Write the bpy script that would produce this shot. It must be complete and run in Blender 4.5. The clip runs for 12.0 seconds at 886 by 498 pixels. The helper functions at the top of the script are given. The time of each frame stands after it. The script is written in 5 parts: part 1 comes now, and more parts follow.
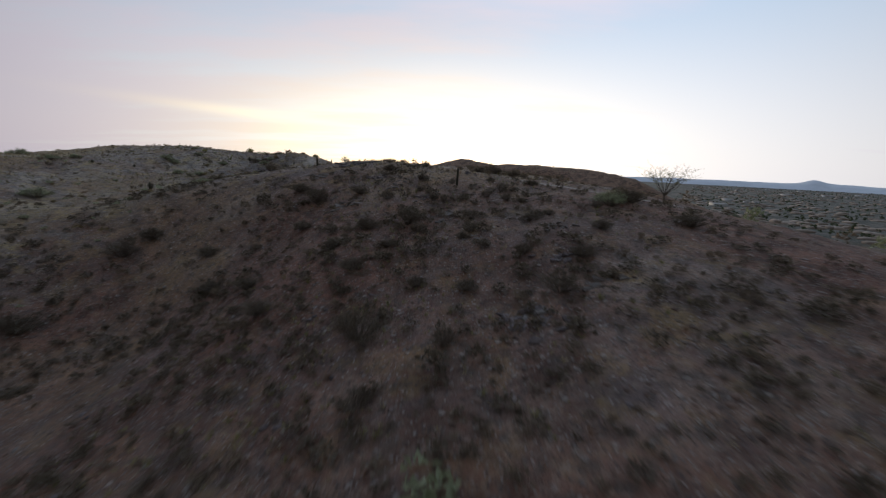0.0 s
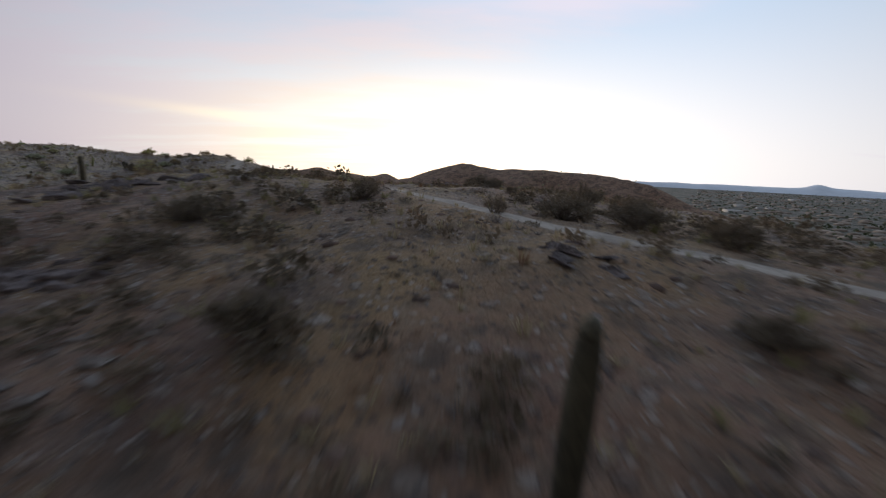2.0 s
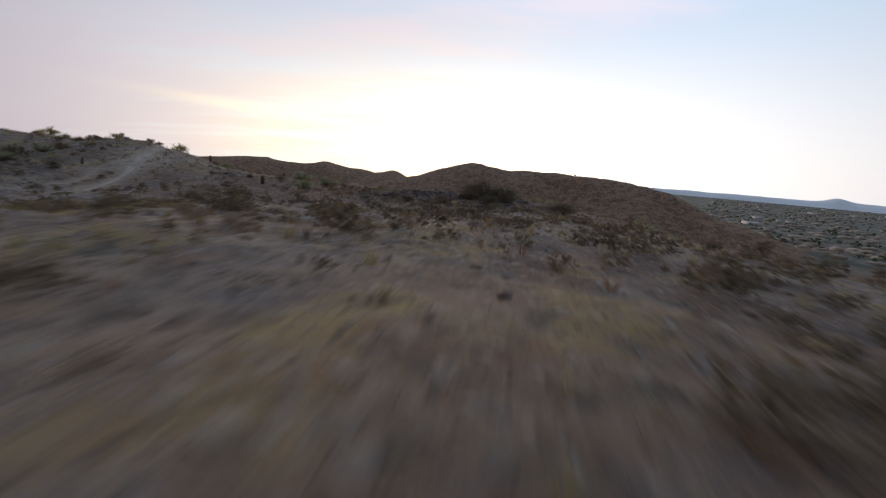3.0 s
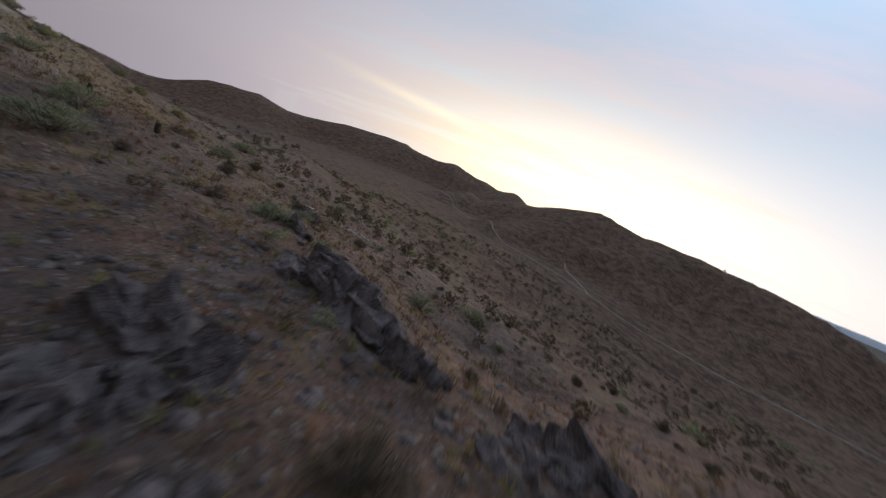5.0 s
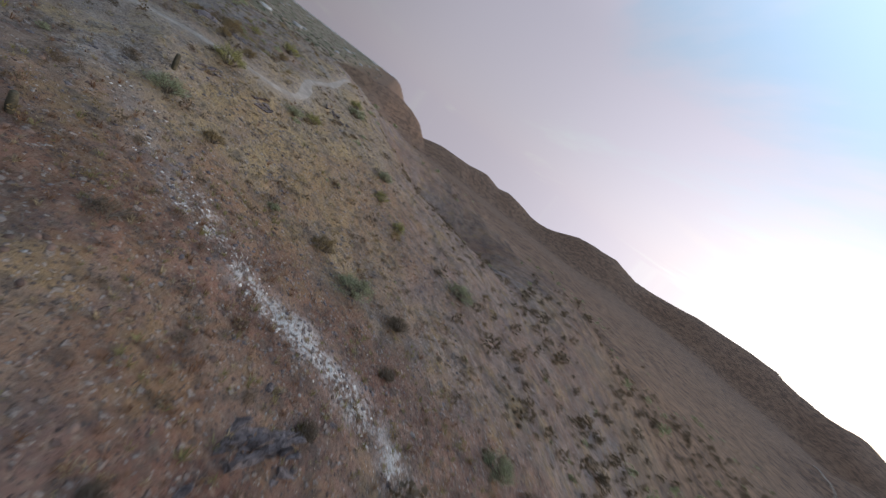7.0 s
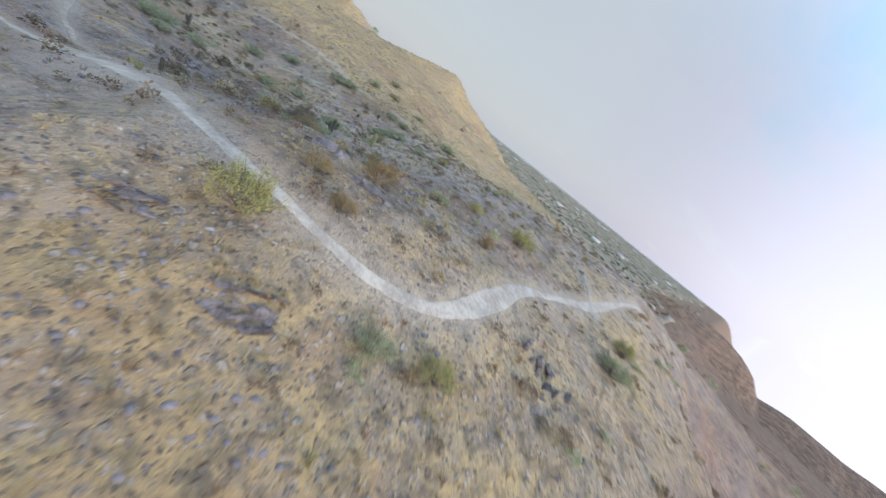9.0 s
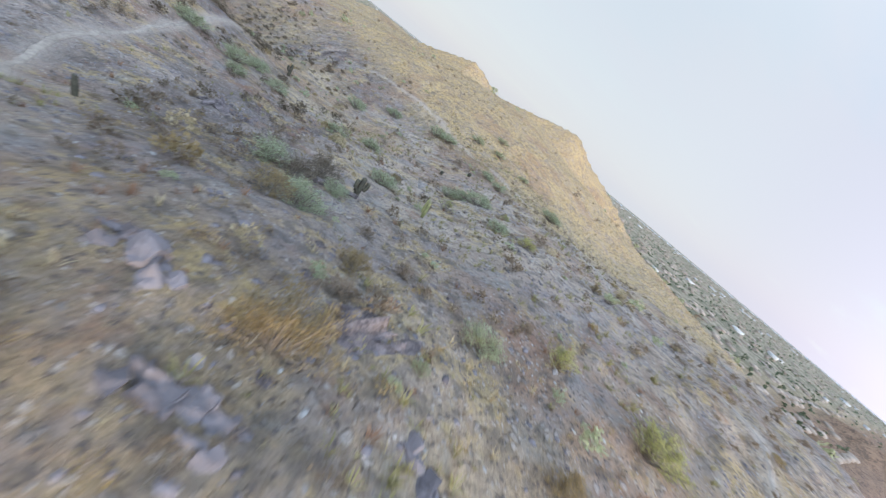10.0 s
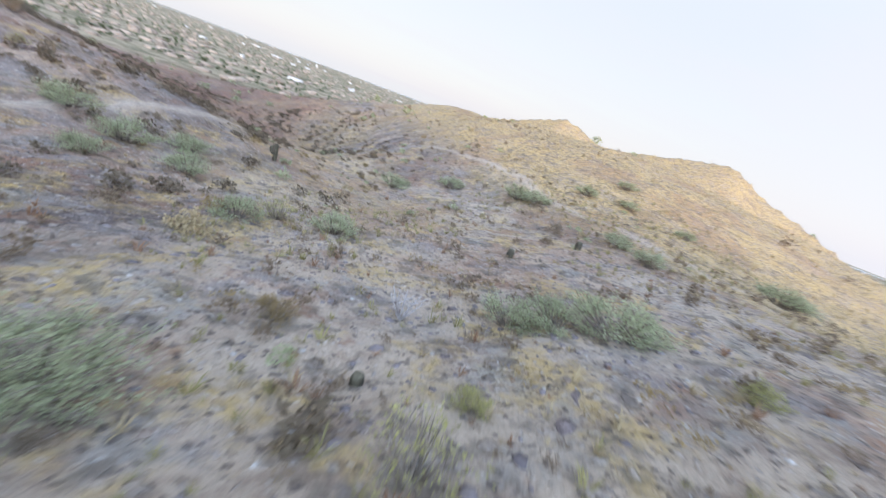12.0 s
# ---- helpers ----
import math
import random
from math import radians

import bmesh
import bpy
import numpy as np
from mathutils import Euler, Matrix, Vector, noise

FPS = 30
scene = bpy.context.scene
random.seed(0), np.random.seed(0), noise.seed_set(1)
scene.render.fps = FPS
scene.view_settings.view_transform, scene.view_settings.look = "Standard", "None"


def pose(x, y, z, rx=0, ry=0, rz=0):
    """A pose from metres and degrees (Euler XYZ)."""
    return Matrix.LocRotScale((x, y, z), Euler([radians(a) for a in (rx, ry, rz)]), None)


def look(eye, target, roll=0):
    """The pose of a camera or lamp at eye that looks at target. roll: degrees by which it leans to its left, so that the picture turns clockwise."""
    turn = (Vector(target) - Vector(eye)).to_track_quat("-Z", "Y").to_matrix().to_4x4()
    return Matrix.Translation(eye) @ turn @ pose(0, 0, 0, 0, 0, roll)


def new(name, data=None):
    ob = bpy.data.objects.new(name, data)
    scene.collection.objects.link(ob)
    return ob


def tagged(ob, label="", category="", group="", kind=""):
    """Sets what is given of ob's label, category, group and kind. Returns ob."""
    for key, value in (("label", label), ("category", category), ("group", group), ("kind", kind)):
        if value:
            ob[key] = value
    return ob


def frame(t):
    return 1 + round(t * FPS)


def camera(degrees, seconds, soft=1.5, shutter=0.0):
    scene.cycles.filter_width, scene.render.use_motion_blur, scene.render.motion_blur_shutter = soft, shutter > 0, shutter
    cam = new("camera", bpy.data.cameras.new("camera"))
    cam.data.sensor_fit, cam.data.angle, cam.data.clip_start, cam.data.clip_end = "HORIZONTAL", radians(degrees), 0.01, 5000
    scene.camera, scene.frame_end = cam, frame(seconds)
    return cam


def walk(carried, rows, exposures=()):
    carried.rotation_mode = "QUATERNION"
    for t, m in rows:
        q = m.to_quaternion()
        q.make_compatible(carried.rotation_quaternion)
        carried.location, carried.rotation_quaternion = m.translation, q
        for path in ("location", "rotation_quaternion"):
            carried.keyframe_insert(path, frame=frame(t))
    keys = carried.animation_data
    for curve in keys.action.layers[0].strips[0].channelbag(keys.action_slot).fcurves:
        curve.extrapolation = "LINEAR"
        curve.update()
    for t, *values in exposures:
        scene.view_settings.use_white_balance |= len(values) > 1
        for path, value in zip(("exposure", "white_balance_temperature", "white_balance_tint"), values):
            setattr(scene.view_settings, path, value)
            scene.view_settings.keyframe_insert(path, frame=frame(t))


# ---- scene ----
cam = camera(99.7, 12.0, soft=1.2, shutter=0.32)
PATH = [
    (0, (-0.00, -0.00, 0.00), (0.00, 9.77, -2.14), 2.6),
    (0.5, (-0.19, 11.67, 0.09), (-0.24, 21.45, -1.99), 2.6),
    (1, (-0.16, 21.70, 0.44), (-0.07, 31.48, -1.61), 1.7),
    (1.5, (-0.10, 31.70, 0.74), (-0.00, 41.50, -1.27), 1.7),
    (2, (0.08, 41.69, 1.08), (0.07, 51.48, -0.95), 2.6),
    (2.5, (0.99, 51.50, 1.18), (0.87, 61.29, -0.86), 3.8),
    (2.7, (1.61, 55.53, 1.30), (1.45, 65.31, -0.76), 4.3),
    (4.3, (7.02, 94.54, 3.48), (6.16, 104.25, 1.24), 9.5),
    (4.5, (7.26, 98.18, 3.37), (5.95, 107.82, 1.07), 13.3),
    (5, (7.15, 106.94, 3.64), (4.30, 116.26, 1.42), 22.9),
    (5.5, (6.31, 115.29, 4.41), (1.38, 123.74, 2.33), 30.2),
    (6, (3.03, 123.18, 5.24), (-3.68, 130.34, 3.32), 32.1),
    (6.5, (-2.46, 129.80, 7.14), (-10.53, 135.21, 4.77), 35.6),
    (6.7, (-4.56, 131.76, 8.29), (-13.02, 136.41, 5.66), 37.3),
    (8.3, (-27.15, 138.31, 5.91), (-36.46, 135.77, 3.29), 31.8),
    (8.5, (-30.32, 137.31, 6.41), (-39.32, 133.96, 3.61), 33.4),
    (9, (-36.99, 134.29, 7.41), (-44.93, 129.11, 4.23), 38.1),
    (9.5, (-42.77, 129.99, 7.79), (-49.40, 123.34, 4.34), 40.4),
    (10, (-47.39, 125.59, 8.03), (-53.11, 118.31, 4.25), 39.1),
    (10.5, (-51.56, 120.74, 7.09), (-56.64, 113.15, 3.03), 34.6),
    (11, (-55.96, 115.09, 5.65), (-60.80, 107.41, 1.46), 33.8),
    (11.5, (-59.21, 109.24, 4.02), (-63.34, 101.00, 0.16), 29.6),
    (12, (-62.38, 104.76, 3.34), (-64.62, 95.63, -0.06), 20.7),
]
EXPOSURES = [(0, 0.02, 6650, 11), (2.0, 0.12, 6750, 12), (2.5, 0.2, 6850, 12), (2.7, 0.2, 6850, 12), (4.3, 0.06, 6750, 11), (5.5, -0.13, 6750, 13), (6.7, 0.45, 6650, 11), (8.3, 1.7, 6150, 6), (9.0, 1.88, 6200, 6), (9.5, 2.03, 6200, 6), (10.0, 2.22, 6280, 8), (10.8, 2.38, 6400, 10), (12.0, 2.46, 6460, 12)]
walk(cam, [(t, look(eye, target, roll)) for t, eye, target, roll in PATH], EXPOSURES)

# ---------------------------------------------------------------- sky and sun
SUN_AZ, SUN_EL = -2.0, 3.2          # degrees clockwise from +y, degrees up


def node(nt, kind, x=0, y=0, **props):
    n = nt.nodes.new(kind)
    n.location = (x, y)
    for k, v in props.items():
        if k == "operation":
            n.operation = v
        elif k == "blend":
            n.blend_type = v
        elif k == "dtype":
            n.data_type = v
    return n


def link(nt, a, b):
    nt.links.new(a, b)


def math_node(nt, op, a, b=None, clamp=False):
    n = nt.nodes.new("ShaderNodeMath")
    n.operation, n.use_clamp = op, clamp
    for i, v in enumerate((a, b)):
        if v is None:
            continue
        if isinstance(v, (int, float)):
            n.inputs[i].default_value = v
        else:
            nt.links.new(v, n.inputs[i])
    return n.outputs[0]


def mix_colour(nt, fac, a, b, blend="MIX"):
    n = nt.nodes.new("ShaderNodeMix")
    n.data_type, n.blend_type = "RGBA", blend
    for sock, v in ((n.inputs[0], fac), (n.inputs[6], a), (n.inputs[7], b)):
        if isinstance(v, (int, float)):
            sock.default_value = v
        elif isinstance(v, tuple):
            sock.default_value = (*v, 1.0) if len(v) == 3 else v
        else:
            nt.links.new(v, sock)
    return n.outputs[2]


def ramp(nt, fac, lo, hi):
    n = nt.nodes.new("ShaderNodeMapRange")
    n.interpolation_type = "SMOOTHSTEP"
    n.inputs[1].default_value, n.inputs[2].default_value = lo, hi
    nt.links.new(fac, n.inputs[0])
    return n.outputs[0]


def noise_tex(nt, vec, scale, detail=4.0, rough=0.55):
    n = nt.nodes.new("ShaderNodeTexNoise")
    n.inputs["Scale"].default_value, n.inputs["Detail"].default_value = scale, detail
    n.inputs["Roughness"].default_value = rough
    if vec is not None:
        nt.links.new(vec, n.inputs["Vector"])
    return n.outputs["Fac"]


def build_sky():
    world = bpy.data.worlds.new("sky")
    scene.world = world
    world.use_nodes = True
    nt = world.node_tree
    nt.nodes.clear()
    out = nt.nodes.new("ShaderNodeOutputWorld")
    bg = nt.nodes.new("ShaderNodeBackground")
    sky = nt.nodes.new("ShaderNodeTexSky")
    sky.sky_type, sky.sun_disc = "NISHITA", False
    sky.sun_elevation, sky.sun_rotation = radians(SUN_EL), radians(SUN_AZ)
    sky.altitude, sky.air_density, sky.dust_density, sky.ozone_density = 400, 1.0, 1.6, 1.2
    tex = nt.nodes.new("ShaderNodeTexCoord")
    sep = nt.nodes.new("ShaderNodeSeparateXYZ")
    link(nt, tex.outputs["Generated"], sep.inputs[0])
    up = math_node(nt, "MAXIMUM", sep.outputs[2], 0.0)
    # nearness to the sun's direction
    dot = nt.nodes.new("ShaderNodeVectorMath")
    dot.operation = "DOT_PRODUCT"
    link(nt, tex.outputs["Generated"], dot.inputs[0])
    az, el = radians(SUN_AZ), radians(SUN_EL)
    dot.inputs[1].default_value = (math.sin(az) * math.cos(el), math.cos(az) * math.cos(el), math.sin(el))
    near = math_node(nt, "MAXIMUM", dot.outputs["Value"], 0.0)
    # the glow lies wide along the rim and thins upward
    squeeze = nt.nodes.new("ShaderNodeVectorMath")
    squeeze.operation = "MULTIPLY"
    link(nt, tex.outputs["Generated"], squeeze.inputs[0])
    squeeze.inputs[1].default_value = (0.8, 1.0, 2.3)
    unit = nt.nodes.new("ShaderNodeVectorMath")
    unit.operation = "NORMALIZE"
    link(nt, squeeze.outputs[0], unit.inputs[0])
    dot2 = nt.nodes.new("ShaderNodeVectorMath")
    dot2.operation = "DOT_PRODUCT"
    link(nt, unit.outputs[0], dot2.inputs[0])
    dot2.inputs[1].default_value = (math.sin(az) * 0.998, math.cos(az) * 0.998, 0.06)
    rim = math_node(nt, "MAXIMUM", dot2.outputs["Value"], 0.0)
    half = math_node(nt, "POWER", math_node(nt, "MULTIPLY_ADD", dot.outputs["Value"], 0.5), 2.0)
    half.node.inputs[0].links[0].from_node.inputs[2].default_value = 0.5
    light = math_node(nt, "ADD", SKY_AWAY, math_node(nt, "MULTIPLY", half, SKY_TOWARDS))
    light = math_node(nt, "ADD", light, math_node(nt, "MULTIPLY", math_node(nt, "POWER", rim, 5.0), 0.28))
    light = math_node(nt, "ADD", light, math_node(nt, "MULTIPLY", math_node(nt, "POWER", rim, 24.0), 0.6))
    # the open sky to the east of the sun is brighter than the veiled west
    open_side = math_node(nt, "MULTIPLY", ramp(nt, sep.outputs[0], -0.25, 0.85), ramp(nt, sep.outputs[1], 0.0, 0.7))
    light = math_node(nt, "MULTIPLY", light, math_node(nt, "ADD", math_node(nt, "MULTIPLY", open_side, 0.4), 1.0))
    light = math_node(nt, "MULTIPLY", light, math_node(nt, "ADD", math_node(nt, "MULTIPLY", ramp(nt, up, 0.3, 0.8), 1.1), 1.0))
    # and the far west, away from the glow, is dimmer still
    west = math_node(nt, "MULTIPLY", ramp(nt, math_node(nt, "MULTIPLY", sep.outputs[0], -1.0), 0.5, 1.0), ramp(nt, sep.outputs[1], -0.1, 0.4))
    light = math_node(nt, "MULTIPLY", light, math_node(nt, "SUBTRACT", 1.0, math_node(nt, "MULTIPLY", west, 0.1)))
    # clear sky, pale at the rim and blue above, with the scattering of a low sun
    clear = mix_colour(nt, ramp(nt, up, 0.0, 0.5), SKY_RIM, SKY_HIGH)
    # a thin high veil of cloud, drawn out in streaks
    low = math_node(nt, "ADD", up, 0.10)
    flat = nt.nodes.new("ShaderNodeCombineXYZ")
    link(nt, math_node(nt, "DIVIDE", math_node(nt, "MULTIPLY", sep.outputs[0], 0.55), low), flat.inputs[0])
    link(nt, math_node(nt, "DIVIDE", math_node(nt, "MULTIPLY", sep.outputs[1], 1.5), low), flat.inputs[1])
    streak = noise_tex(nt, flat.outputs[0], 0.5, 6.0, 0.58)
    side = math_node(nt, "MULTIPLY", math_node(nt, "MULTIPLY", sep.outputs[0], -0.22), math_node(nt, "SUBTRACT", 1.0, ramp(nt, up, 0.18, 0.5)))
    veil = ramp(nt, math_node(nt, "ADD", streak, side), 0.44, 0.66)
    warm = math_node(nt, "POWER", rim, 11.0)
    cloud = mix_colour(nt, warm, CLOUD_LILAC, CLOUD_WARM)
    tint = mix_colour(nt, math_node(nt, "MULTIPLY", veil, 0.85), clear, cloud)
    tint = mix_colour(nt, math_node(nt, "MULTIPLY", warm, 0.7), tint, CLOUD_WARM)
    # one bright drawn-out cloud low in the west
    band = math_node(nt, "ADD", sep.outputs[2], math_node(nt, "MULTIPLY", sep.outputs[0], 0.04))
    band = math_node(nt, "DIVIDE", math_node(nt, "ADD", band, -0.082), 0.011)
    band = math_node(nt, "EXPONENT", math_node(nt, "MULTIPLY", math_node(nt, "MULTIPLY", band, band), -1.0))
    reach = math_node(nt, "DIVIDE", math_node(nt, "ADD", sep.outputs[0], 0.44), 0.16)
    reach = math_node(nt, "EXPONENT", math_node(nt, "MULTIPLY", math_node(nt, "MULTIPLY", reach, reach), -1.0))
    band = math_node(nt, "MULTIPLY", math_node(nt, "MULTIPLY", band, reach), ramp(nt, sep.outputs[1], 0.2, 0.5))
    tint = mix_colour(nt, math_node(nt, "MULTIPLY", band, 0.75), tint, (1.25, 1.1, 0.86))
    # an even pale haze on the side away from the sun
    pale = ramp(nt, math_node(nt, "MULTIPLY", sep.outputs[1], -1.0), 0.1, 0.6)
    tint = mix_colour(nt, math_node(nt, "MULTIPLY", pale, 0.8), tint, (0.91, 0.95, 1.0))
    even = math_node(nt, "MULTIPLY", ramp(nt, math_node(nt, "MULTIPLY", sep.outputs[1], -1.0), -0.12, 0.5), 0.75)
    light = math_node(nt, "ADD", math_node(nt, "MULTIPLY", light, math_node(nt, "SUBTRACT", 1.0, even)), math_node(nt, "MULTIPLY", even, 0.175))
    bright = nt.nodes.new("ShaderNodeVectorMath")
    bright.operation = "SCALE"
    link(nt, tint, bright.inputs[0])
    link(nt, light, bright.inputs["Scale"])
    base = mix_colour(nt, 1.0, sky.outputs[0], (SKY_GAIN, SKY_GAIN, SKY_GAIN), "MULTIPLY")
    colour = mix_colour(nt, 1.0, bright.outputs[0], base, "ADD")
    link(nt, colour, bg.inputs[0])
    bg.inputs[1].default_value = 1.0
    link(nt, bg.outputs[0], out.inputs[0])


SKY_GAIN, SKY_AWAY, SKY_TOWARDS = 0.008, 0.125, 0.58
SKY_RIM, SKY_HIGH = (0.94, 0.95, 1.0), (0.52, 0.73, 1.0)
CLOUD_LILAC, CLOUD_WARM = (0.85, 0.795, 0.95), (1.0, 0.86, 0.60)
build_sky()

sun_data = bpy.data.lights.new("sun", "SUN")
sun_data.energy, sun_data.angle, sun_data.color = 0.9, radians(9), (1.0, 0.76, 0.48)
sun = new("sun", sun_data)
az, el = radians(SUN_AZ), radians(SUN_EL)
sun.matrix_world = look((0, 0, 0), (-math.sin(az) * math.cos(el), -math.cos(az) * math.cos(el), -math.sin(el)))

# ---------------------------------------------------------------- materials


def material(name, rough=0.9):
    m = bpy.data.materials.new(name)
    m.use_nodes = True
    nt = m.node_tree
    b = nt.nodes["Principled BSDF"]
    b.inputs["Roughness"].default_value = rough
    b.inputs["Specular IOR Level"].default_value = 0.25
    return m, nt, b


def attribute(nt, name):
    a = nt.nodes.new("ShaderNodeAttribute")
    a.attribute_name = name
    return a.outputs["Fac"]


def bump(nt, b, height, strength, distance):
    n = nt.nodes.new("ShaderNodeBump")
    n.inputs["Strength"].default_value, n.inputs["Distance"].default_value = strength, distance
    link(nt, height, n.inputs["Height"])
    link(nt, n.outputs[0], b.inputs["Normal"])


def voronoi(nt, vec, scale, out="Distance", randomness=1.0):
    n = nt.nodes.new("ShaderNodeTexVoronoi")
    n.inputs["Scale"].default_value = scale
    n.inputs["Randomness"].default_value = randomness
    link(nt, vec, n.inputs["Vector"])
    return n.outputs[out]


def ground_material():
    m, nt, b = material("desert_soil", 0.95)
    geo = nt.nodes.new("ShaderNodeNewGeometry")
    pos = geo.outputs["Position"]
    big = noise_tex(nt, pos, 0.07, 5)
    mid = noise_tex(nt, pos, 0.45, 6, 0.65)
    fine = noise_tex(nt, pos, 3.2, 8, 0.7)
    grit = noise_tex(nt, pos, 16.0, 4, 0.7)
    # bare soil, from grey brown to a dusty rose
    soil = mix_colour(nt, ramp(nt, mid, 0.3, 0.7), SOIL_DARK, SOIL_LIGHT)
    soil = mix_colour(nt, ramp(nt, big, 0.4, 0.65), soil, SOIL_ROSE)
    # slaty gravel
    slate = mix_colour(nt, ramp(nt, fine, 0.35, 0.65), SLATE_DARK, SLATE_LIGHT)
    gravel = math_node(nt, "MULTIPLY", ramp(nt, noise_tex(nt, pos, 0.16, 5, 0.6), 0.48, 0.62), ramp(nt, fine, 0.38, 0.55))
    rocky = math_node(nt, "MAXIMUM", math_node(nt, "MULTIPLY", gravel, 0.75), math_node(nt, "MULTIPLY", attribute(nt, "rocky"), ramp(nt, fine, 0.25, 0.55)))
    col = mix_colour(nt, rocky, soil, slate)
    col = mix_colour(nt, math_node(nt, "MULTIPLY", attribute(nt, "rose"), ramp(nt, math_node(nt, "ADD", math_node(nt, "MULTIPLY", mid, 0.6), math_node(nt, "MULTIPLY", fine, 0.4)), 0.35, 0.55)), col, (0.41, 0.335, 0.265))
    # broken dark slate round the ribs of rock, and darker ground on the south slope
    crag = math_node(nt, "MULTIPLY", attribute(nt, "crag"), ramp(nt, math_node(nt, "ADD", math_node(nt, "MULTIPLY", mid, 0.5), math_node(nt, "MULTIPLY", fine, 0.5)), 0.38, 0.54))
    col = mix_colour(nt, crag, col, mix_colour(nt, ramp(nt, grit, 0.35, 0.65), (0.034, 0.025, 0.024), (0.16, 0.12, 0.11)))
    # dry grass
    straw = mix_colour(nt, ramp(nt, fine, 0.3, 0.7), STRAW_DARK, STRAW_LIGHT)
    straw_amount = math_node(nt, "MULTIPLY", attribute(nt, "straw"), ramp(nt, math_node(nt, "ADD", math_node(nt, "MULTIPLY", mid, 0.5), math_node(nt, "MULTIPLY", fine, 0.5)), 0.36, 0.56))
    col = mix_colour(nt, straw_amount, col, straw)
    col = mix_colour(nt, math_node(nt, "MULTIPLY", attribute(nt, "rust"), ramp(nt, fine, 0.3, 0.6)), col, RUST)
    # tinted patches a few steps wide: olive straw, red brown, violet grey
    for shift, tone, lo in ((37.0, (0.42, 0.3, 0.125), 0.505), (91.0, (0.22, 0.12, 0.08), 0.53), (143.0, (0.2, 0.175, 0.178), 0.52), (211.0, (0.25, 0.235, 0.222), 0.55)):
        off = nt.nodes.new("ShaderNodeVectorMath")
        off.operation = "ADD"
        link(nt, pos, off.inputs[0])
        off.inputs[1].default_value = (shift, shift * 0.7, 0)
        spot = math_node(nt, "MULTIPLY", ramp(nt, noise_tex(nt, off.outputs[0], 0.32, 6, 0.68), lo, lo + 0.1), ramp(nt, fine, 0.3, 0.6))
        spot = math_node(nt, "MULTIPLY", spot, math_node(nt, "SUBTRACT", 0.82, math_node(nt, "MULTIPLY", attribute(nt, "straw"), 0.62)))
        col = mix_colour(nt, spot, col, tone)
    # darker, redder ground colour on the south and east side of the hill
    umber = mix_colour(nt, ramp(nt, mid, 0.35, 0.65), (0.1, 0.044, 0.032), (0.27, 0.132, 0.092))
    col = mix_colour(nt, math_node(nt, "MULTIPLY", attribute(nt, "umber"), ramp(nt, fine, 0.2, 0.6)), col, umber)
    # pebbles, light and dark
    warp = nt.nodes.new("ShaderNodeVectorMath")
    warp.operation = "MULTIPLY_ADD"
    jitter = nt.nodes.new("ShaderNodeTexNoise")
    jitter.inputs["Scale"].default_value, jitter.inputs["Detail"].default_value = 4.5, 4.0
    link(nt, pos, jitter.inputs["Vector"])
    link(nt, jitter.outputs["Color"], warp.inputs[0])
    warp.inputs[1].default_value = (0.32, 0.32, 0.32)
    link(nt, pos, warp.inputs[2])
    broken = warp.outputs[0]
    peb = voronoi(nt, broken, 5.5, "Color")
    chan = nt.nodes.new("ShaderNodeSeparateColor")
    link(nt, peb, chan.inputs[0])
    shape = ramp(nt, voronoi(nt, broken, 5.5), 0.42, 0.28)
    pale = math_node(nt, "MULTIPLY", shape, ramp(nt, chan.outputs[0], 0.72, 0.8))
    dark = math_node(nt, "MULTIPLY", shape, ramp(nt, chan.outputs[1], 0.55, 0.65))
    col = mix_colour(nt, math_node(nt, "MULTIPLY", dark, 0.78), col, SLATE_DARK)
    col = mix_colour(nt, math_node(nt, "MULTIPLY", pale, 0.55), col, PEBBLE)
    patch = ramp(nt, noise_tex(nt, pos, 1.25, 5, 0.62), 0.50, 0.64)
    col = mix_colour(nt, math_node(nt, "MULTIPLY", patch, 0.55), col, (0.075, 0.066, 0.058))
    big_peb = voronoi(nt, broken, 2.3, "Color")
    chan2 = nt.nodes.new("ShaderNodeSeparateColor")
    link(nt, big_peb, chan2.inputs[0])
    shape2 = math_node(nt, "MULTIPLY", ramp(nt, voronoi(nt, broken, 2.3), 0.38, 0.22), ramp(nt, chan2.outputs[2], 0.55, 0.7))
    col = mix_colour(nt, math_node(nt, "MULTIPLY", shape2, 0.58), col, mix_colour(nt, chan2.outputs[0], SLATE_DARK, PEBBLE))
    # white quartz of the vein
    quartz = math_node(nt, "MULTIPLY", attribute(nt, "quartz"), ramp(nt, math_node(nt, "ADD", math_node(nt, "MULTIPLY", fine, 0.6), math_node(nt, "MULTIPLY", mid, 0.4)), 0.45, 0.56))
    col = mix_colour(nt, quartz, col, QUARTZ)
    # trodden dust beside the trail
    dusty = math_node(nt, "MULTIPLY", attribute(nt, "dust"), ramp(nt, fine, 0.2, 0.55))
    col = mix_colour(nt, dusty, col, DUST)
    # the slopes further off, olive brown under thin scrub
    scrub = mix_colour(nt, ramp(nt, math_node(nt, "ADD", math_node(nt, "MULTIPLY", mid, 0.5), math_node(nt, "MULTIPLY", noise_tex(nt, pos, 0.11, 6, 0.7), 0.5)), 0.42, 0.57), (0.07, 0.039, 0.026), (0.245, 0.143, 0.088))
    col = mix_colour(nt, attribute(nt, "far"), col, scrub)
    # the built-up plain, its northeast painted darker in place of shade
    lots = mix_colour(nt, ramp(nt, noise_tex(nt, pos, 0.03, 6, 0.75), 0.42, 0.58), (0.11, 0.1, 0.06), (0.29, 0.235, 0.165))
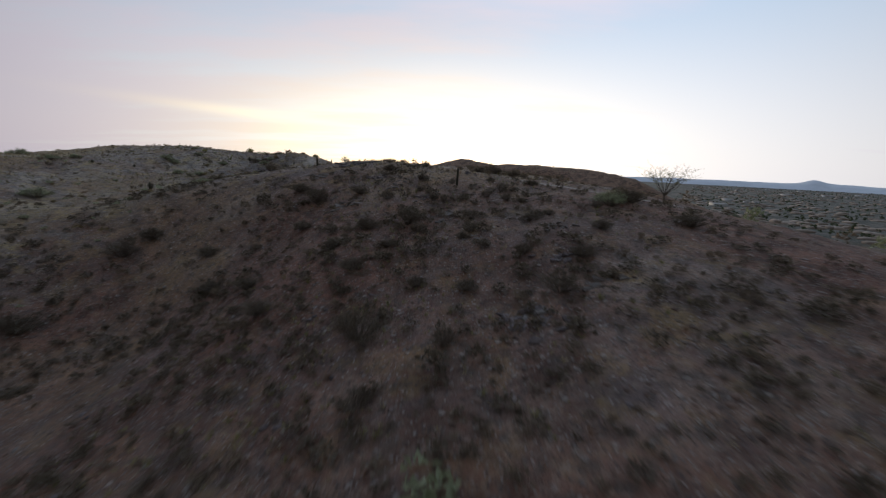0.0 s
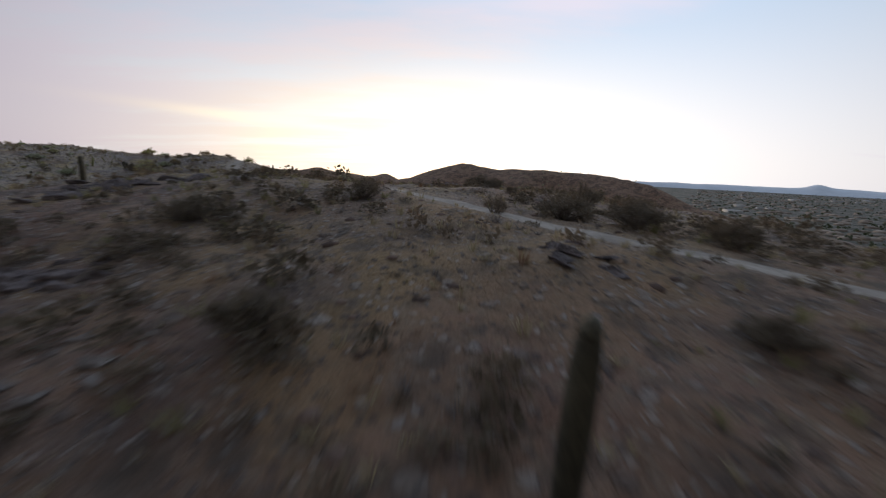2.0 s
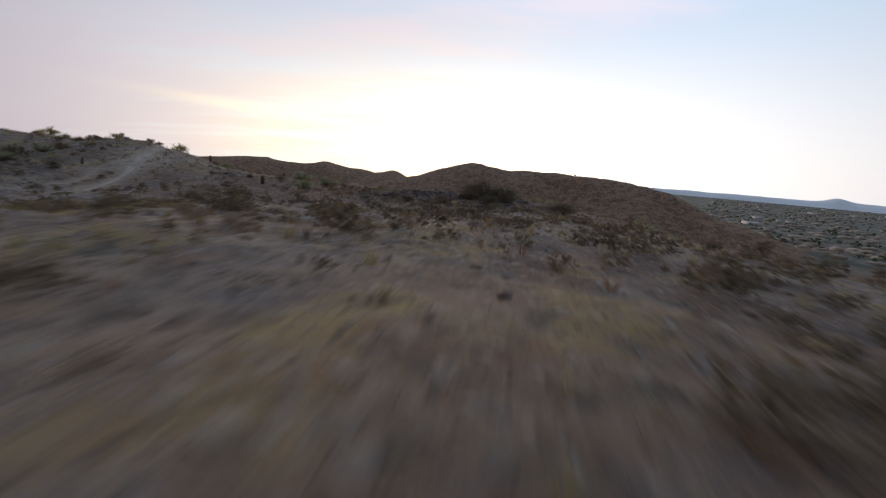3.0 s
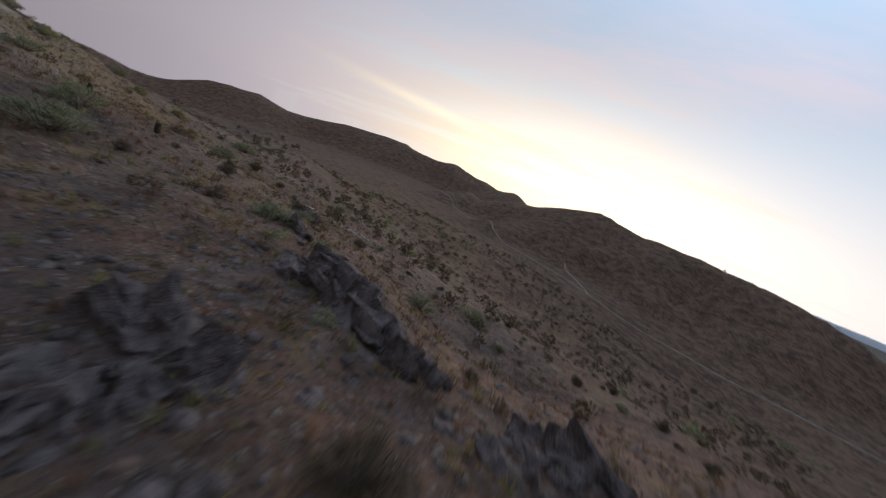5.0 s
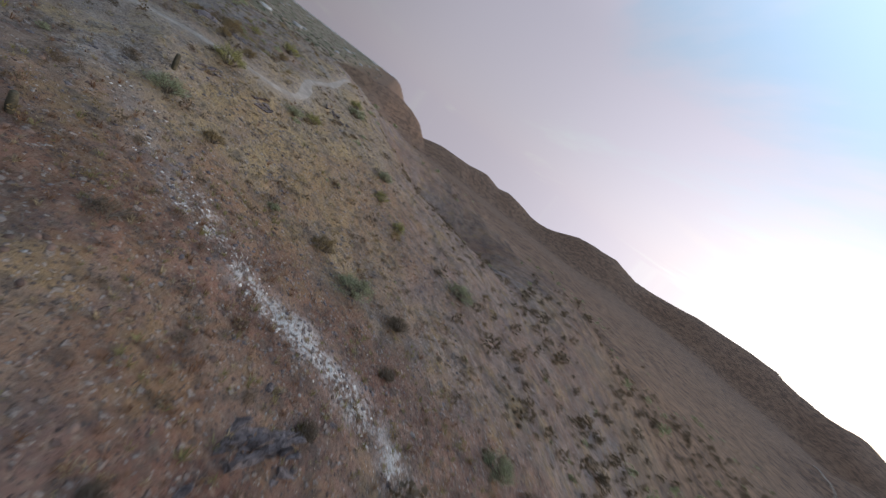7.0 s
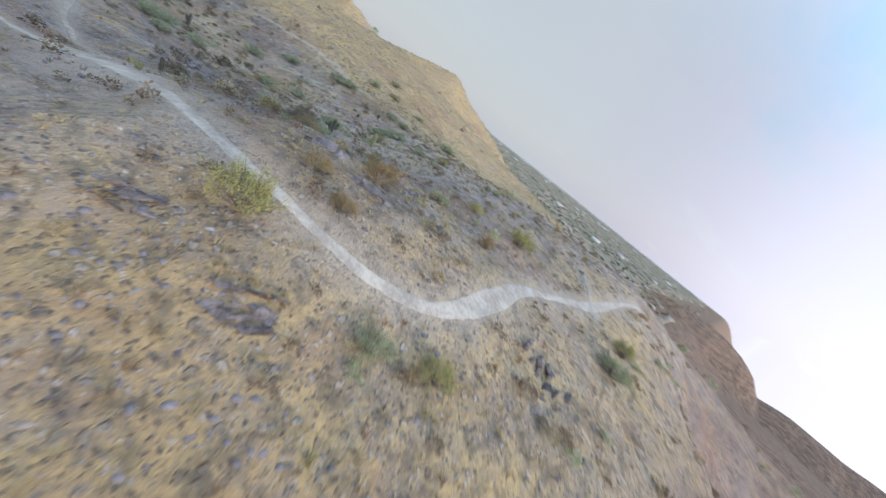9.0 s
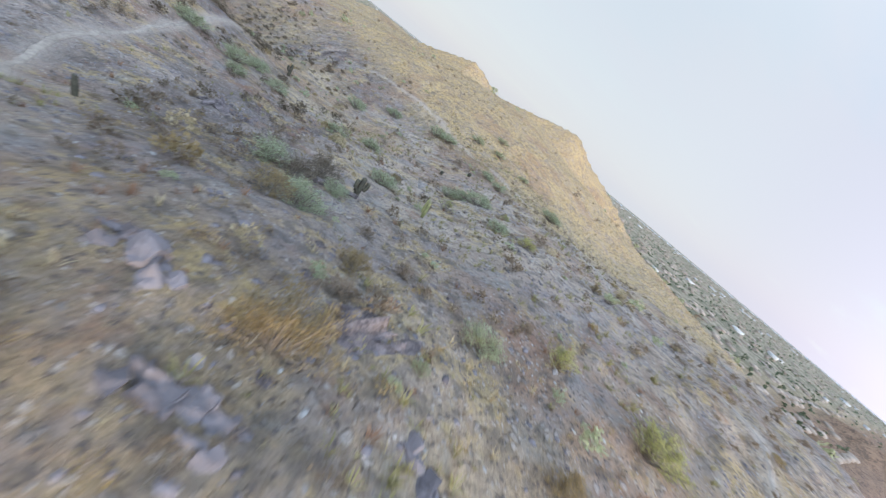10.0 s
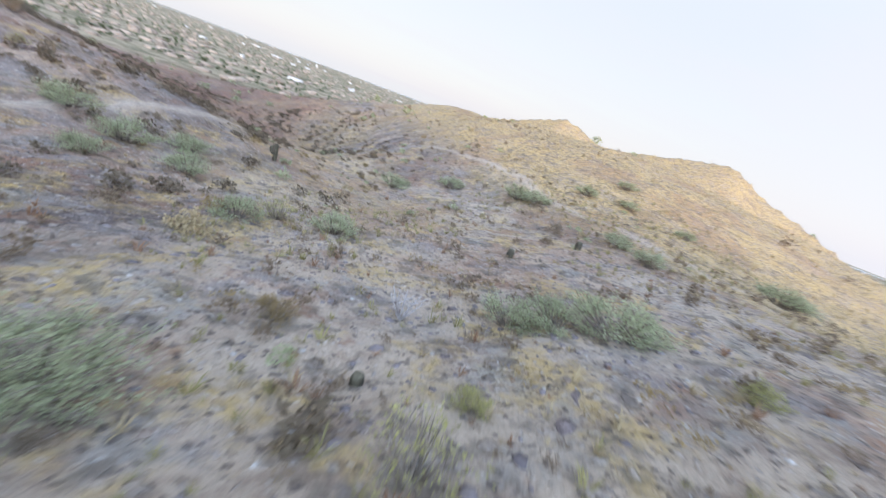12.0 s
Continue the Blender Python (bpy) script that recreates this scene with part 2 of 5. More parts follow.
    shaded_lots = mix_colour(nt, ramp(nt, noise_tex(nt, pos, 0.03, 6, 0.75), 0.42, 0.58), (0.05, 0.055, 0.042), (0.15, 0.135, 0.115))
    lots = mix_colour(nt, attribute(nt, "plain_shade"), lots, shaded_lots)
    col = mix_colour(nt, attribute(nt, "plain"), col, lots)
    col = mix_colour(nt, math_node(nt, "MULTIPLY", ramp(nt, grit, 0.6, 0.3), 0.35), col, (0.06, 0.05, 0.045))
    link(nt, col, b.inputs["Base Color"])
    h = math_node(nt, "ADD", math_node(nt, "MULTIPLY", fine, 1.0), math_node(nt, "MULTIPLY", grit, 0.35))
    h = math_node(nt, "ADD", h, math_node(nt, "MULTIPLY", shape, 0.35))
    h = math_node(nt, "ADD", h, math_node(nt, "MULTIPLY", shape2, 0.8))
    bump(nt, b, h, 0.95, 0.2)
    return m


SOIL_DARK, SOIL_LIGHT, SOIL_ROSE = (0.17, 0.122, 0.095), (0.42, 0.33, 0.262), (0.36, 0.275, 0.22)
SLATE_DARK, SLATE_LIGHT, PEBBLE = (0.10, 0.08, 0.076), (0.40, 0.345, 0.322), (0.48, 0.42, 0.38)
STRAW_DARK, STRAW_LIGHT, RUST = (0.27, 0.19, 0.085), (0.52, 0.365, 0.175), (0.25, 0.128, 0.074)
QUARTZ, DUST = (0.60, 0.575, 0.55), (0.39, 0.325, 0.275)


def plain_material(name, dark, light, scale, rough=0.9, rel=0.0, by_island=0.0):
    m, nt, b = material(name, rough)
    geo = nt.nodes.new("ShaderNodeNewGeometry")
    info = nt.nodes.new("ShaderNodeObjectInfo")
    n1 = noise_tex(nt, geo.outputs["Position"], scale, 5, 0.6)
    n2 = noise_tex(nt, geo.outputs["Position"], scale * 6, 4, 0.6)
    v = math_node(nt, "ADD", math_node(nt, "MULTIPLY", n1, 0.6), math_node(nt, "MULTIPLY", n2, 0.4))
    v = ramp(nt, v, 0.35, 0.65)
    if by_island:
        r = math_node(nt, "ADD", math_node(nt, "MULTIPLY", geo.outputs["Random Per Island"], by_island), math_node(nt, "MULTIPLY", info.outputs["Random"], by_island * 0.6))
        v = math_node(nt, "ADD", math_node(nt, "MULTIPLY", v, 1 - by_island), math_node(nt, "MULTIPLY", r, 0.8), True)
    link(nt, mix_colour(nt, v, dark, light), b.inputs["Base Color"])
    if rel:
        bump(nt, b, n2, 0.8, rel)
    return m


def leaf_material(name, dark, light):
    m = plain_material(name, dark, light, 1.5, 0.75, 0.0, 0.4)
    nt = m.node_tree
    b = nt.nodes["Principled BSDF"]
    out = nt.nodes["Material Output"]
    tr = nt.nodes.new("ShaderNodeBsdfTranslucent")
    src = b.inputs["Base Color"].links[0].from_socket
    link(nt, src, tr.inputs[0])
    mx = nt.nodes.new("ShaderNodeMixShader")
    mx.inputs[0].default_value = 0.38
    link(nt, b.outputs[0], mx.inputs[1])
    link(nt, tr.outputs[0], mx.inputs[2])
    link(nt, mx.outputs[0], out.inputs[0])
    return m


MAT_GROUND = ground_material()
MAT_TRAIL = plain_material("trail_dust", (0.225, 0.188, 0.16), (0.375, 0.322, 0.275), 0.9, 0.95, 0.03)
MAT_TRACK = plain_material("pale_track_dust", (0.24, 0.205, 0.17), (0.44, 0.385, 0.325), 0.3, 0.95)
MAT_FAINT = plain_material("faint_path_dust", (0.18, 0.145, 0.12), (0.31, 0.26, 0.215), 0.9, 0.95, 0.03)
MAT_SLATE = plain_material("slate_rock", (0.028, 0.022, 0.023), (0.25, 0.203, 0.198), 2.6, 0.88, 0.16, 0.3)
MAT_STONE = plain_material("loose_stone", (0.07, 0.055, 0.047), (0.27, 0.215, 0.185), 2.0, 0.9, 0.03, 0.7)
MAT_PALE = plain_material("weathered_stone", (0.08, 0.068, 0.063), (0.26, 0.225, 0.207), 2.0, 0.9, 0.06, 0.4)
MAT_EARTHY = plain_material("earthy_stone", (0.06, 0.04, 0.033), (0.25, 0.165, 0.13), 2.0, 0.92, 0.03, 0.8)
MAT_BLEACHED = plain_material("bleached_stone", (0.17, 0.16, 0.155), (0.4, 0.375, 0.35), 2.0, 0.9, 0.03, 0.5)
MAT_CHIPS = plain_material("slate_chips", (0.05, 0.042, 0.045), (0.165, 0.142, 0.147), 2.0, 0.85, 0.03, 0.8)
MAT_TIP = plain_material("woolly_cactus_tip", (0.13, 0.12, 0.065), (0.27, 0.24, 0.15), 12.0, 0.9, 0.01)
MAT_QUARTZ = plain_material("white_quartz", (0.34, 0.32, 0.3), (0.6, 0.58, 0.55), 2.0, 0.6, 0.03, 0.4)
MAT_SAGE = leaf_material("grey_green_leaves", (0.195, 0.21, 0.12), (0.38, 0.4, 0.245))
MAT_GREEN = leaf_material("yellow_green_leaves", (0.21, 0.205, 0.07), (0.4, 0.375, 0.15))
MAT_BROWN = leaf_material("dry_brown_leaves", (0.095, 0.073, 0.055), (0.26, 0.195, 0.135))
MAT_DUSK = leaf_material("dull_olive_leaves", (0.078, 0.058, 0.042), (0.195, 0.155, 0.108))
MAT_OCHRE = leaf_material("ochre_dry_leaves", (0.165, 0.118, 0.055), (0.33, 0.245, 0.125))
MAT_STRAW = leaf_material("dry_straw", (0.24, 0.185, 0.105), (0.46, 0.37, 0.23))
MAT_RUSSET = leaf_material("russet_dry_blades", (0.12, 0.062, 0.038), (0.29, 0.17, 0.105))
MAT_OLIVE = leaf_material("olive_dry_blades", (0.15, 0.135, 0.058), (0.35, 0.305, 0.14))
MAT_ASH = leaf_material("ashen_dry_blades", (0.12, 0.1, 0.09), (0.3, 0.255, 0.23))
MAT_TWIG = plain_material("grey_twigs", (0.09, 0.072, 0.058), (0.24, 0.20, 0.165), 6.0, 0.9)
MAT_DEAD = plain_material("bleached_twigs", (0.22, 0.20, 0.20), (0.45, 0.42, 0.41), 6.0, 0.9)
MAT_CACTUS = plain_material("cactus_skin", (0.04, 0.035, 0.026), (0.105, 0.092, 0.062), 3.0, 0.7, 0.01)
MAT_CACTUS_YELLOW = plain_material("sunlit_cactus_skin", (0.16, 0.16, 0.065), (0.30, 0.28, 0.13), 3.0, 0.7, 0.01)
MAT_ROOF = plain_material("roofs", (0.1, 0.075, 0.058), (0.33, 0.265, 0.215), 0.02, 0.8, 0.0, 0.85)
MAT_HALL = plain_material("white_flat_roofs", (0.24, 0.235, 0.235), (0.42, 0.415, 0.41), 0.02, 0.6, 0.0, 0.6)
MAT_TREES = leaf_material("town_trees", (0.05, 0.065, 0.04), (0.12, 0.14, 0.08))
# haze of distance is mixed into the mountains' base colour
MAT_FAR_HAZED = plain_material("far_mountains", (0.46, 0.49, 0.54), (0.54, 0.57, 0.62), 0.004, 1.0)

# ---------------------------------------------------------------- the lie of the land
PLAIN_Z = -55.0
# hills and hollows: x, y, height, radius
HILLS_BROAD = [(-27.3, 97.8, 65, 162.7), (170.5, 94.5, -14.6, 106.3), (-169.9, -41.7, 22.4, 72.1), (3.5, 211.2, -22.1, 65), (99, 335.5, -18.6, 48.8), (-43.6, 74.7, -10.4, 29.7), (-300, -300, 4.2, 28.6), (-90.4, -85.9, 15.7, 26.4), (-10.3, -16.9, -7.5, 25.9), (-36, 25.9, -19.1, 22.4), (-150, 241.2, -16.8, 20.9)]
HILLS_MIDDLE = [(-143.6, -10.1, 4.2, 20), (-231.5, 103.6, -7.3, 19.6), (-66.2, 61.9, -6.1, 18), (-109.4, 83.9, -5.8, 17.9), (13.8, 133.6, 7.8, 17.3), (-98.3, 161.7, -14.1, 15.9), (-18.3, 53.8, 4.7, 15.6), (0, -300, 1.7, 14.5), (-41.6, 58.3, 4.7, 14.1), (-172.4, 160.2, -6.4, 14), (-65.6, 122.2, 2.4, 13.8), (-48.1, 131, -8.8, 13.6)]
HILLS_SMALL = [(-99.6, 127.4, 2.3, 13.4), (-202.4, 197.2, 0.3, 12.9), (-48.8, 130, 9.3, 12.1), (7, 138.2, -10.9, 11.9), (-81.2, 199, 3.5, 16), (-6.7, 130.4, 1.4, 7.4), (-43, 118.3, 3.1, 7.3), (-24.4, 123.6, 1.9, 7), (-11.6, 26.8, 1.8, 7), (-64, 95.1, -0.7, 7), (-81, 128.5, 0.8, 7)]
# crests of the ranges round about: bearing, angle up, distance
VIEWPOINT = (3.0, 110.0, 5.0)
SUNSET_HILL = [(-9, -2.2, 640), (-5.5, -1.3, 620), (-2, 0.1, 600), (2.2, 1.1, 580), (3.6, 1.1, 575), (7, 0.4, 560), (15, 0.5, 540), (24, 0.1, 520), (28, -0.3, 500), (32, -1.2, 490), (38, -4.0, 480)]
WEST_RANGE = [(-12, -1.6, 1160), (-14.7, -1.1, 1160), (-19.8, -0.4, 1150), (-24.4, -0.9, 1140), (-28.5, -0.4, 1120), (-36.5, -1.1, 1100), (-41, -2.1, 1080), (-44, -2.5, 1080), (-48, -1.9, 1060)]
NORTH_RANGE = [(-48, -1.9, 1060), (-52.7, -2.2, 1060), (-55.5, -3.2, 1050), (-58, -4.3, 1050), (-61, -4.4, 1050), (-65.2, -3.4, 1040), (-67, -4.1, 1040), (-69.5, -3.5, 1020), (-72.5, -4.0, 1000), (-77, -4.1, 980),
               (-80.4, -4.7, 960), (-82, -3.2, 950), (-84, -2.4, 940), (-88, -2.0, 920), (-92, -2.3, 900), (-98, -4.5, 880)]
GOLDEN_CREST = [(-50.3, -84.7, -8), (-76.1, -58.3, -2), (-95.7, -40.6, 4), (-117.8, -22.6, 13), (-123.1, -20.3, 12), (-130.7, -16.1, 7.5), (-139, -12.6, 10), (-150.8, -7.6, 13.5), (-164.8, 0.4, 16.5),
                (-171.9, 6.5, 11.5), (-179.8, 14.2, 7.5), (-187.8, 20.8, 4), (-204.8, 37.7, -7)]
KNOB = [(-10.1, -0.85, 1000), (-9.7, -1.0, 1010)]


def hash2(ix, iy, seed):
    n = (ix.astype(np.int64) * 374761393 + iy.astype(np.int64) * 668265263 + seed * 974711) & 0x7FFFFFFF
    n = ((n ^ (n >> 13)) * 1274126177) & 0x7FFFFFFF
    return ((n ^ (n >> 16)) & 0xFFFF) / 65535.0


def value_noise(x, y, seed):
    ix, iy = np.floor(x), np.floor(y)
    fx, fy = x - ix, y - iy
    fx, fy = fx * fx * (3 - 2 * fx), fy * fy * (3 - 2 * fy)
    a, b_ = hash2(ix, iy, seed), hash2(ix + 1, iy, seed)
    c, d = hash2(ix, iy + 1, seed), hash2(ix + 1, iy + 1, seed)
    return (a + (b_ - a) * fx) * (1 - fy) + (c + (d - c) * fx) * fy


def fbm(x, y, size, octaves, seed, gain=0.5):
    total, amp, norm = np.zeros_like(x), 1.0, 0.0
    for k in range(octaves):
        a = 0.6 + 1.3 * k
        u, v = (x * math.cos(a) - y * math.sin(a)) / size, (x * math.sin(a) + y * math.cos(a)) / size
        total, norm = total + amp * (value_noise(u, v, seed + k) - 0.5), norm + amp
        size, amp = size / 2.03, amp * gain
    return total / norm


def smooth(v, lo, hi):
    u = np.clip((v - lo) / (hi - lo), 0, 1)
    return u * u * (3 - 2 * u)


def line_distance(x, y, pts):
    """Distance to a polyline, and the place along it."""
    best, along = np.full(x.shape, 1e9), np.zeros_like(x)
    for k in range(len(pts) - 1):
        (ax, ay), (bx, by) = pts[k][:2], pts[k + 1][:2]
        dx, dy = bx - ax, by - ay
        u = np.clip(((x - ax) * dx + (y - ay) * dy) / (dx * dx + dy * dy), 0, 1)
        d = np.hypot(x - ax - u * dx, y - ay - u * dy)
        along = np.where(d < best, k + u, along)
        best = np.minimum(best, d)
    return best, along


def crest(rows):
    vx, vy, vz = VIEWPOINT
    return [(vx + d * math.sin(radians(a)), vy + d * math.cos(radians(a)), vz + d * math.tan(radians(e))) for a, e, d in rows]


def range_height(x, y, rows, slope, seed):
    pts = crest(rows)
    d, along = line_distance(x, y, pts)
    top = np.interp(along, range(len(pts)), [p[2] for p in pts])
    gully = fbm(x, y, 90, 5, seed) * np.minimum(d, 120) * 0.5
    return top - slope * np.sqrt(d * d + 64) + slope * 8 + gully + fbm(x, y, 40, 3, seed + 9) * 2.0


def height(x, y):
    # the low country beyond the western ranges falls away
    out, bearing = np.hypot(x - 3, y - 110), np.degrees(np.arctan2(x - 3, y - 110))
    z = PLAIN_Z - 0.105 * np.maximum(out - 480, 0) * (0.4 * smooth(-bearing, 1, 13) + 0.6 * smooth(-bearing, 34, 58)) * smooth(-bearing, 89, 82)
    for hx, hy, hh, hr in HILLS_BROAD + HILLS_MIDDLE + HILLS_SMALL:
        z = z + hh * np.exp(-0.5 * ((x - hx) ** 2 + (y - hy) ** 2) / hr ** 2)
    for rows, slope, seed in ((SUNSET_HILL, 0.34, 11), (WEST_RANGE, 0.4, 23), (NORTH_RANGE, 0.36, 37), (KNOB, 0.45, 51)):
        r = range_height(x, y, rows, slope, seed)
        z = np.where(r > z - 9, 0.5 * (z + r + np.sqrt((z - r) ** 2 + 16)) - 0.0, z)
    d, along = line_distance(x, y, GOLDEN_CREST)
    r = np.interp(along, range(len(GOLDEN_CREST)), [p[2] for p in GOLDEN_CREST]) - 0.55 * d + fbm(x, y, 12, 4, 41) * np.minimum(d, 8) * 0.5
    z = np.where(r > z - 6, 0.5 * (z + r + np.sqrt((z - r) ** 2 + 2)) - 0.2, z)
    hilly = smooth(z, PLAIN_Z + 2, PLAIN_Z + 14)
    rough = fbm(x, y, 9, 5, 3, 0.55) * 1.5 + fbm(x, y, 2.1, 4, 5, 0.6) * 0.55
    d, _ = line_distance(x, y, TRAIL)
    calm = 0.25 + 0.75 * smooth(d, 0.6, 2.4)
    return z + hilly * rough * calm - 0.12 * np.exp(-(d / 0.8) ** 2)


# the footpath over the hill, and paths that leave it
TRAIL = [(40, 42.5), (28, 44.5), (18.1, 47), (12.5, 49.3), (9.5, 51), (6.5, 52.9), (4.3, 54.2), (3, 54.8), (1.8, 55.9), (0.4, 57.3), (-0.8, 58.9), (-2.1, 60.3), (-4.3, 63.4), (-8.6, 67.9), (-14.3, 71.9), (-21.6, 76.5), (-29.8, 84.9),
         (-34, 97), (-37.6, 107), (-39.6, 111.6), (-41, 115.2), (-41.9, 119.2), (-42.8, 121.3), (-44, 123.2), (-45.1, 124.7), (-46.1, 126), (-47.2, 127), (-48.6, 127.7),
         (-50.6, 128), (-53.4, 127.6), (-58.5, 126.7), (-63.5, 127.4), (-68.6, 128.3), (-76, 128.4), (-85, 128.3), (-92, 128.4)]
BRANCH = [(-39.8, 112), (-41.4, 107.6), (-40.3, 105.2), (-39.6, 98.3), (-41.4, 82), (-44.2, 66.8), (-46.5, 59)]
SPUR = [(-68.6, 128.5), (-71.6, 126.2), (-74.5, 124), (-77.4, 121.8), (-76.2, 117), (-75, 113), (-78, 107.7), (-84, 100), (-91, 92)]
GULLY_PATH = [(-70, 38), (-80.9, 55.7), (-83, 65.5), (-87, 75.5), (-89, 84), (-94, 89)]
VALLEY_PATH = [(-215, 690), (-172, 648), (-68, 488), (-10, 440), (36, 398), (62, 393), (107, 394), (159, 375), (196, 350), (236, 338), (300, 318)]
VALLEY_FORK = [(36, 398), (26, 446), (11, 510)]
VEIN = [(-33.8, 120.2), (-31.1, 123.4), (-28.5, 128.2), (-26.5, 131), (-26.2, 133.4), (-25.1, 136.3), (-24.1, 139.7), (-22.5, 142.6), (-20.5, 146), (-18.4, 149.1), (-15.5, 153.7)]


def grown(lo, hi, step, far, growth):
    """Even steps from lo to hi, and growing steps beyond to the far limit on both sides."""
    inner = np.arange(lo, hi + step / 2, step)
    out, s, v = [], step, 0.0
    while v < far:
        s *= growth
        v += s
        out.append(v)
    out = np.array(out)
    return np.concatenate([(lo - out)[::-1], inner, inner[-1] + out])


def grid_mesh(name, xs, ys, zfun):
    gx, gy = np.meshgrid(xs, ys)
    gz = zfun(gx, gy)
    nx, ny = len(xs), len(ys)
    co = np.stack([gx.ravel(), gy.ravel(), gz.ravel()], 1)
    i = (np.arange(ny - 1)[:, None] * nx + np.arange(nx - 1)[None]).ravel()
    quads = np.stack([i, i + 1, i + nx + 1, i + nx], 1)
    return raw_mesh(name, co, quads), gx.ravel(), gy.ravel(), gz.ravel()


def raw_mesh(name, co, faces):
    """A mesh from arrays; all faces have the same number of corners."""
    me = bpy.data.meshes.new(name)
    n, k = faces.shape
    me.vertices.add(len(co))
    me.vertices.foreach_set("co", co.astype(np.float32).ravel())
    me.loops.add(n * k)
    me.loops.foreach_set("vertex_index", faces.astype(np.int32).ravel())
    me.polygons.add(n)
    me.polygons.foreach_set("loop_start", np.arange(0, n * k, k, dtype=np.int32))
    me.update(calc_edges=True)
    me.validate()
    return me


def put_attribute(me, name, values):
    a = me.attributes.new(name, "FLOAT", "POINT")
    a.data.foreach_set("value", values.astype(np.float32))


GRID_X, GRID_Y = grown(-104, 22, 0.5, 4700, 1.045), grown(4, 168, 0.5, 4700, 1.045)
ground_mesh, GX, GY, GZ = grid_mesh("ground", GRID_X, GRID_Y, height)
ZGRID = GZ.reshape(len(GRID_Y), len(GRID_X))


def ground_z(x, y):
    """The height of the ground sheet at a place, between its corners."""
    x, y = np.asarray(x, float), np.asarray(y, float)
    i = np.clip(np.searchsorted(GRID_X, x) - 1, 0, len(GRID_X) - 2)
    j = np.clip(np.searchsorted(GRID_Y, y) - 1, 0, len(GRID_Y) - 2)
    u, v = (x - GRID_X[i]) / (GRID_X[i + 1] - GRID_X[i]), (y - GRID_Y[j]) / (GRID_Y[j + 1] - GRID_Y[j])
    a = ZGRID[j, i] * (1 - u) + ZGRID[j, i + 1] * u
    c = ZGRID[j + 1, i] * (1 - u) + ZGRID[j + 1, i + 1] * u
    return a * (1 - v) + c * v


def straw_zone(x, y):
    """Where dry grass covers the soil: the far slope, the summit's sunny side, and patches."""
    far = smooth(-x - 0.25 * (y - 60), 72, 84) * smooth(y, 125, 100)
    top = 0.9 * np.exp(-(((x + 42.6) / 24) ** 2 + ((y - 133) / 14) ** 2))
    patch = 0.5 * smooth(fbm(x, y, 24, 4, 71), 0.05, 0.2)
    return np.clip(np.maximum(np.maximum(far, top), np.maximum(patch, np.maximum(0.8 * np.exp(-(((x + 71.8) / 14) ** 2 + ((y - 132.6) / 11) ** 2)), 0.75 * np.exp(-(((x - 1.3) / 11) ** 2 + ((y - 52) / 9) ** 2))))), 0, 1)


def rocky_zone(x, y):
    ridge = np.exp(-(((x + 47.6) / 7) ** 2 + ((y - 97.4) / 20) ** 2))
    spur = np.exp(-(((x + 55.3) / 9) ** 2 + ((y - 117.5) / 9) ** 2))
    crag = np.exp(-(((x - 1.4) / 9) ** 2 + ((y - 109) / 10) ** 2))
    return np.clip(0.7 * ridge + 0.7 * spur + 0.9 * crag + smooth(fbm(x, y, 14, 4, 81), 0.08, 0.2) * 0.8, 0, 1)


dist_trail, _ = line_distance(GX, GY, TRAIL)
dist_side = np.minimum.reduce([line_distance(GX, GY, p)[0] for p in (BRANCH, SPUR, GULLY_PATH)])
dist_valley = np.minimum(line_distance(GX, GY, VALLEY_PATH)[0], line_distance(GX, GY, VALLEY_FORK)[0])
dist_vein, _ = line_distance(GX, GY, VEIN)
wobble = fbm(GX, GY, 3.0, 3, 61)
put_attribute(ground_mesh, "dust", np.clip((0.65 - 0.3 * smooth(GX, -34, -28) * smooth(GY, 100, 90)) * np.exp(-((dist_trail + wobble) / 1.2) ** 2) + 0.8 * np.exp(-((dist_side + wobble) / 0.6) ** 2) + 0.5 * np.exp(-(dist_valley / 2.0) ** 2)
              + 0.9 * np.exp(-(((GX + 39.3) / 2.6) ** 2 + ((GY - 113.4) / 5) ** 2)), 0, 1))
put_attribute(ground_mesh, "quartz", np.exp(-((dist_vein + 2.5 * wobble) / 1.0) ** 2) * (0.35 + 0.65 * smooth(GY, 121, 130)) * (0.25 + 0.75 * smooth(fbm(GX, GY, 4, 3, 109), -0.12, 0.08)) + 0.15 * np.exp(-(((GX + 35.1) / 4) ** 2 + ((GY - 119.9) / 3) ** 2)))
put_attribute(ground_mesh, "rust", np.clip(0.9 * np.exp(-(((GX + 30.6) / 8) ** 2 + ((GY - 137.1) / 16) ** 2)) * smooth(fbm(GX, GY, 7, 3, 91), -0.05, 0.15) + 0.55 * smooth(fbm(GX, GY, 11, 4, 95), 0.06, 0.2) + 0.7 * np.exp(-(((GX + 5.5) / 20) ** 2 + ((GY - 116.7) / 22) ** 2)) * smooth(fbm(GX, GY, 4, 4, 105), -0.1, 0.12), 0, 1))
put_attribute(ground_mesh, "straw", straw_zone(GX, GY))
put_attribute(ground_mesh, "rocky", rocky_zone(GX, GY))
put_attribute(ground_mesh, "far", 0.9 * smooth(np.hypot(GX + 30, GY - 80), 90, 170) * np.maximum(smooth(GY, 120, 180), smooth(-GX, 180, 260) * smooth(GY, -20, 60)))
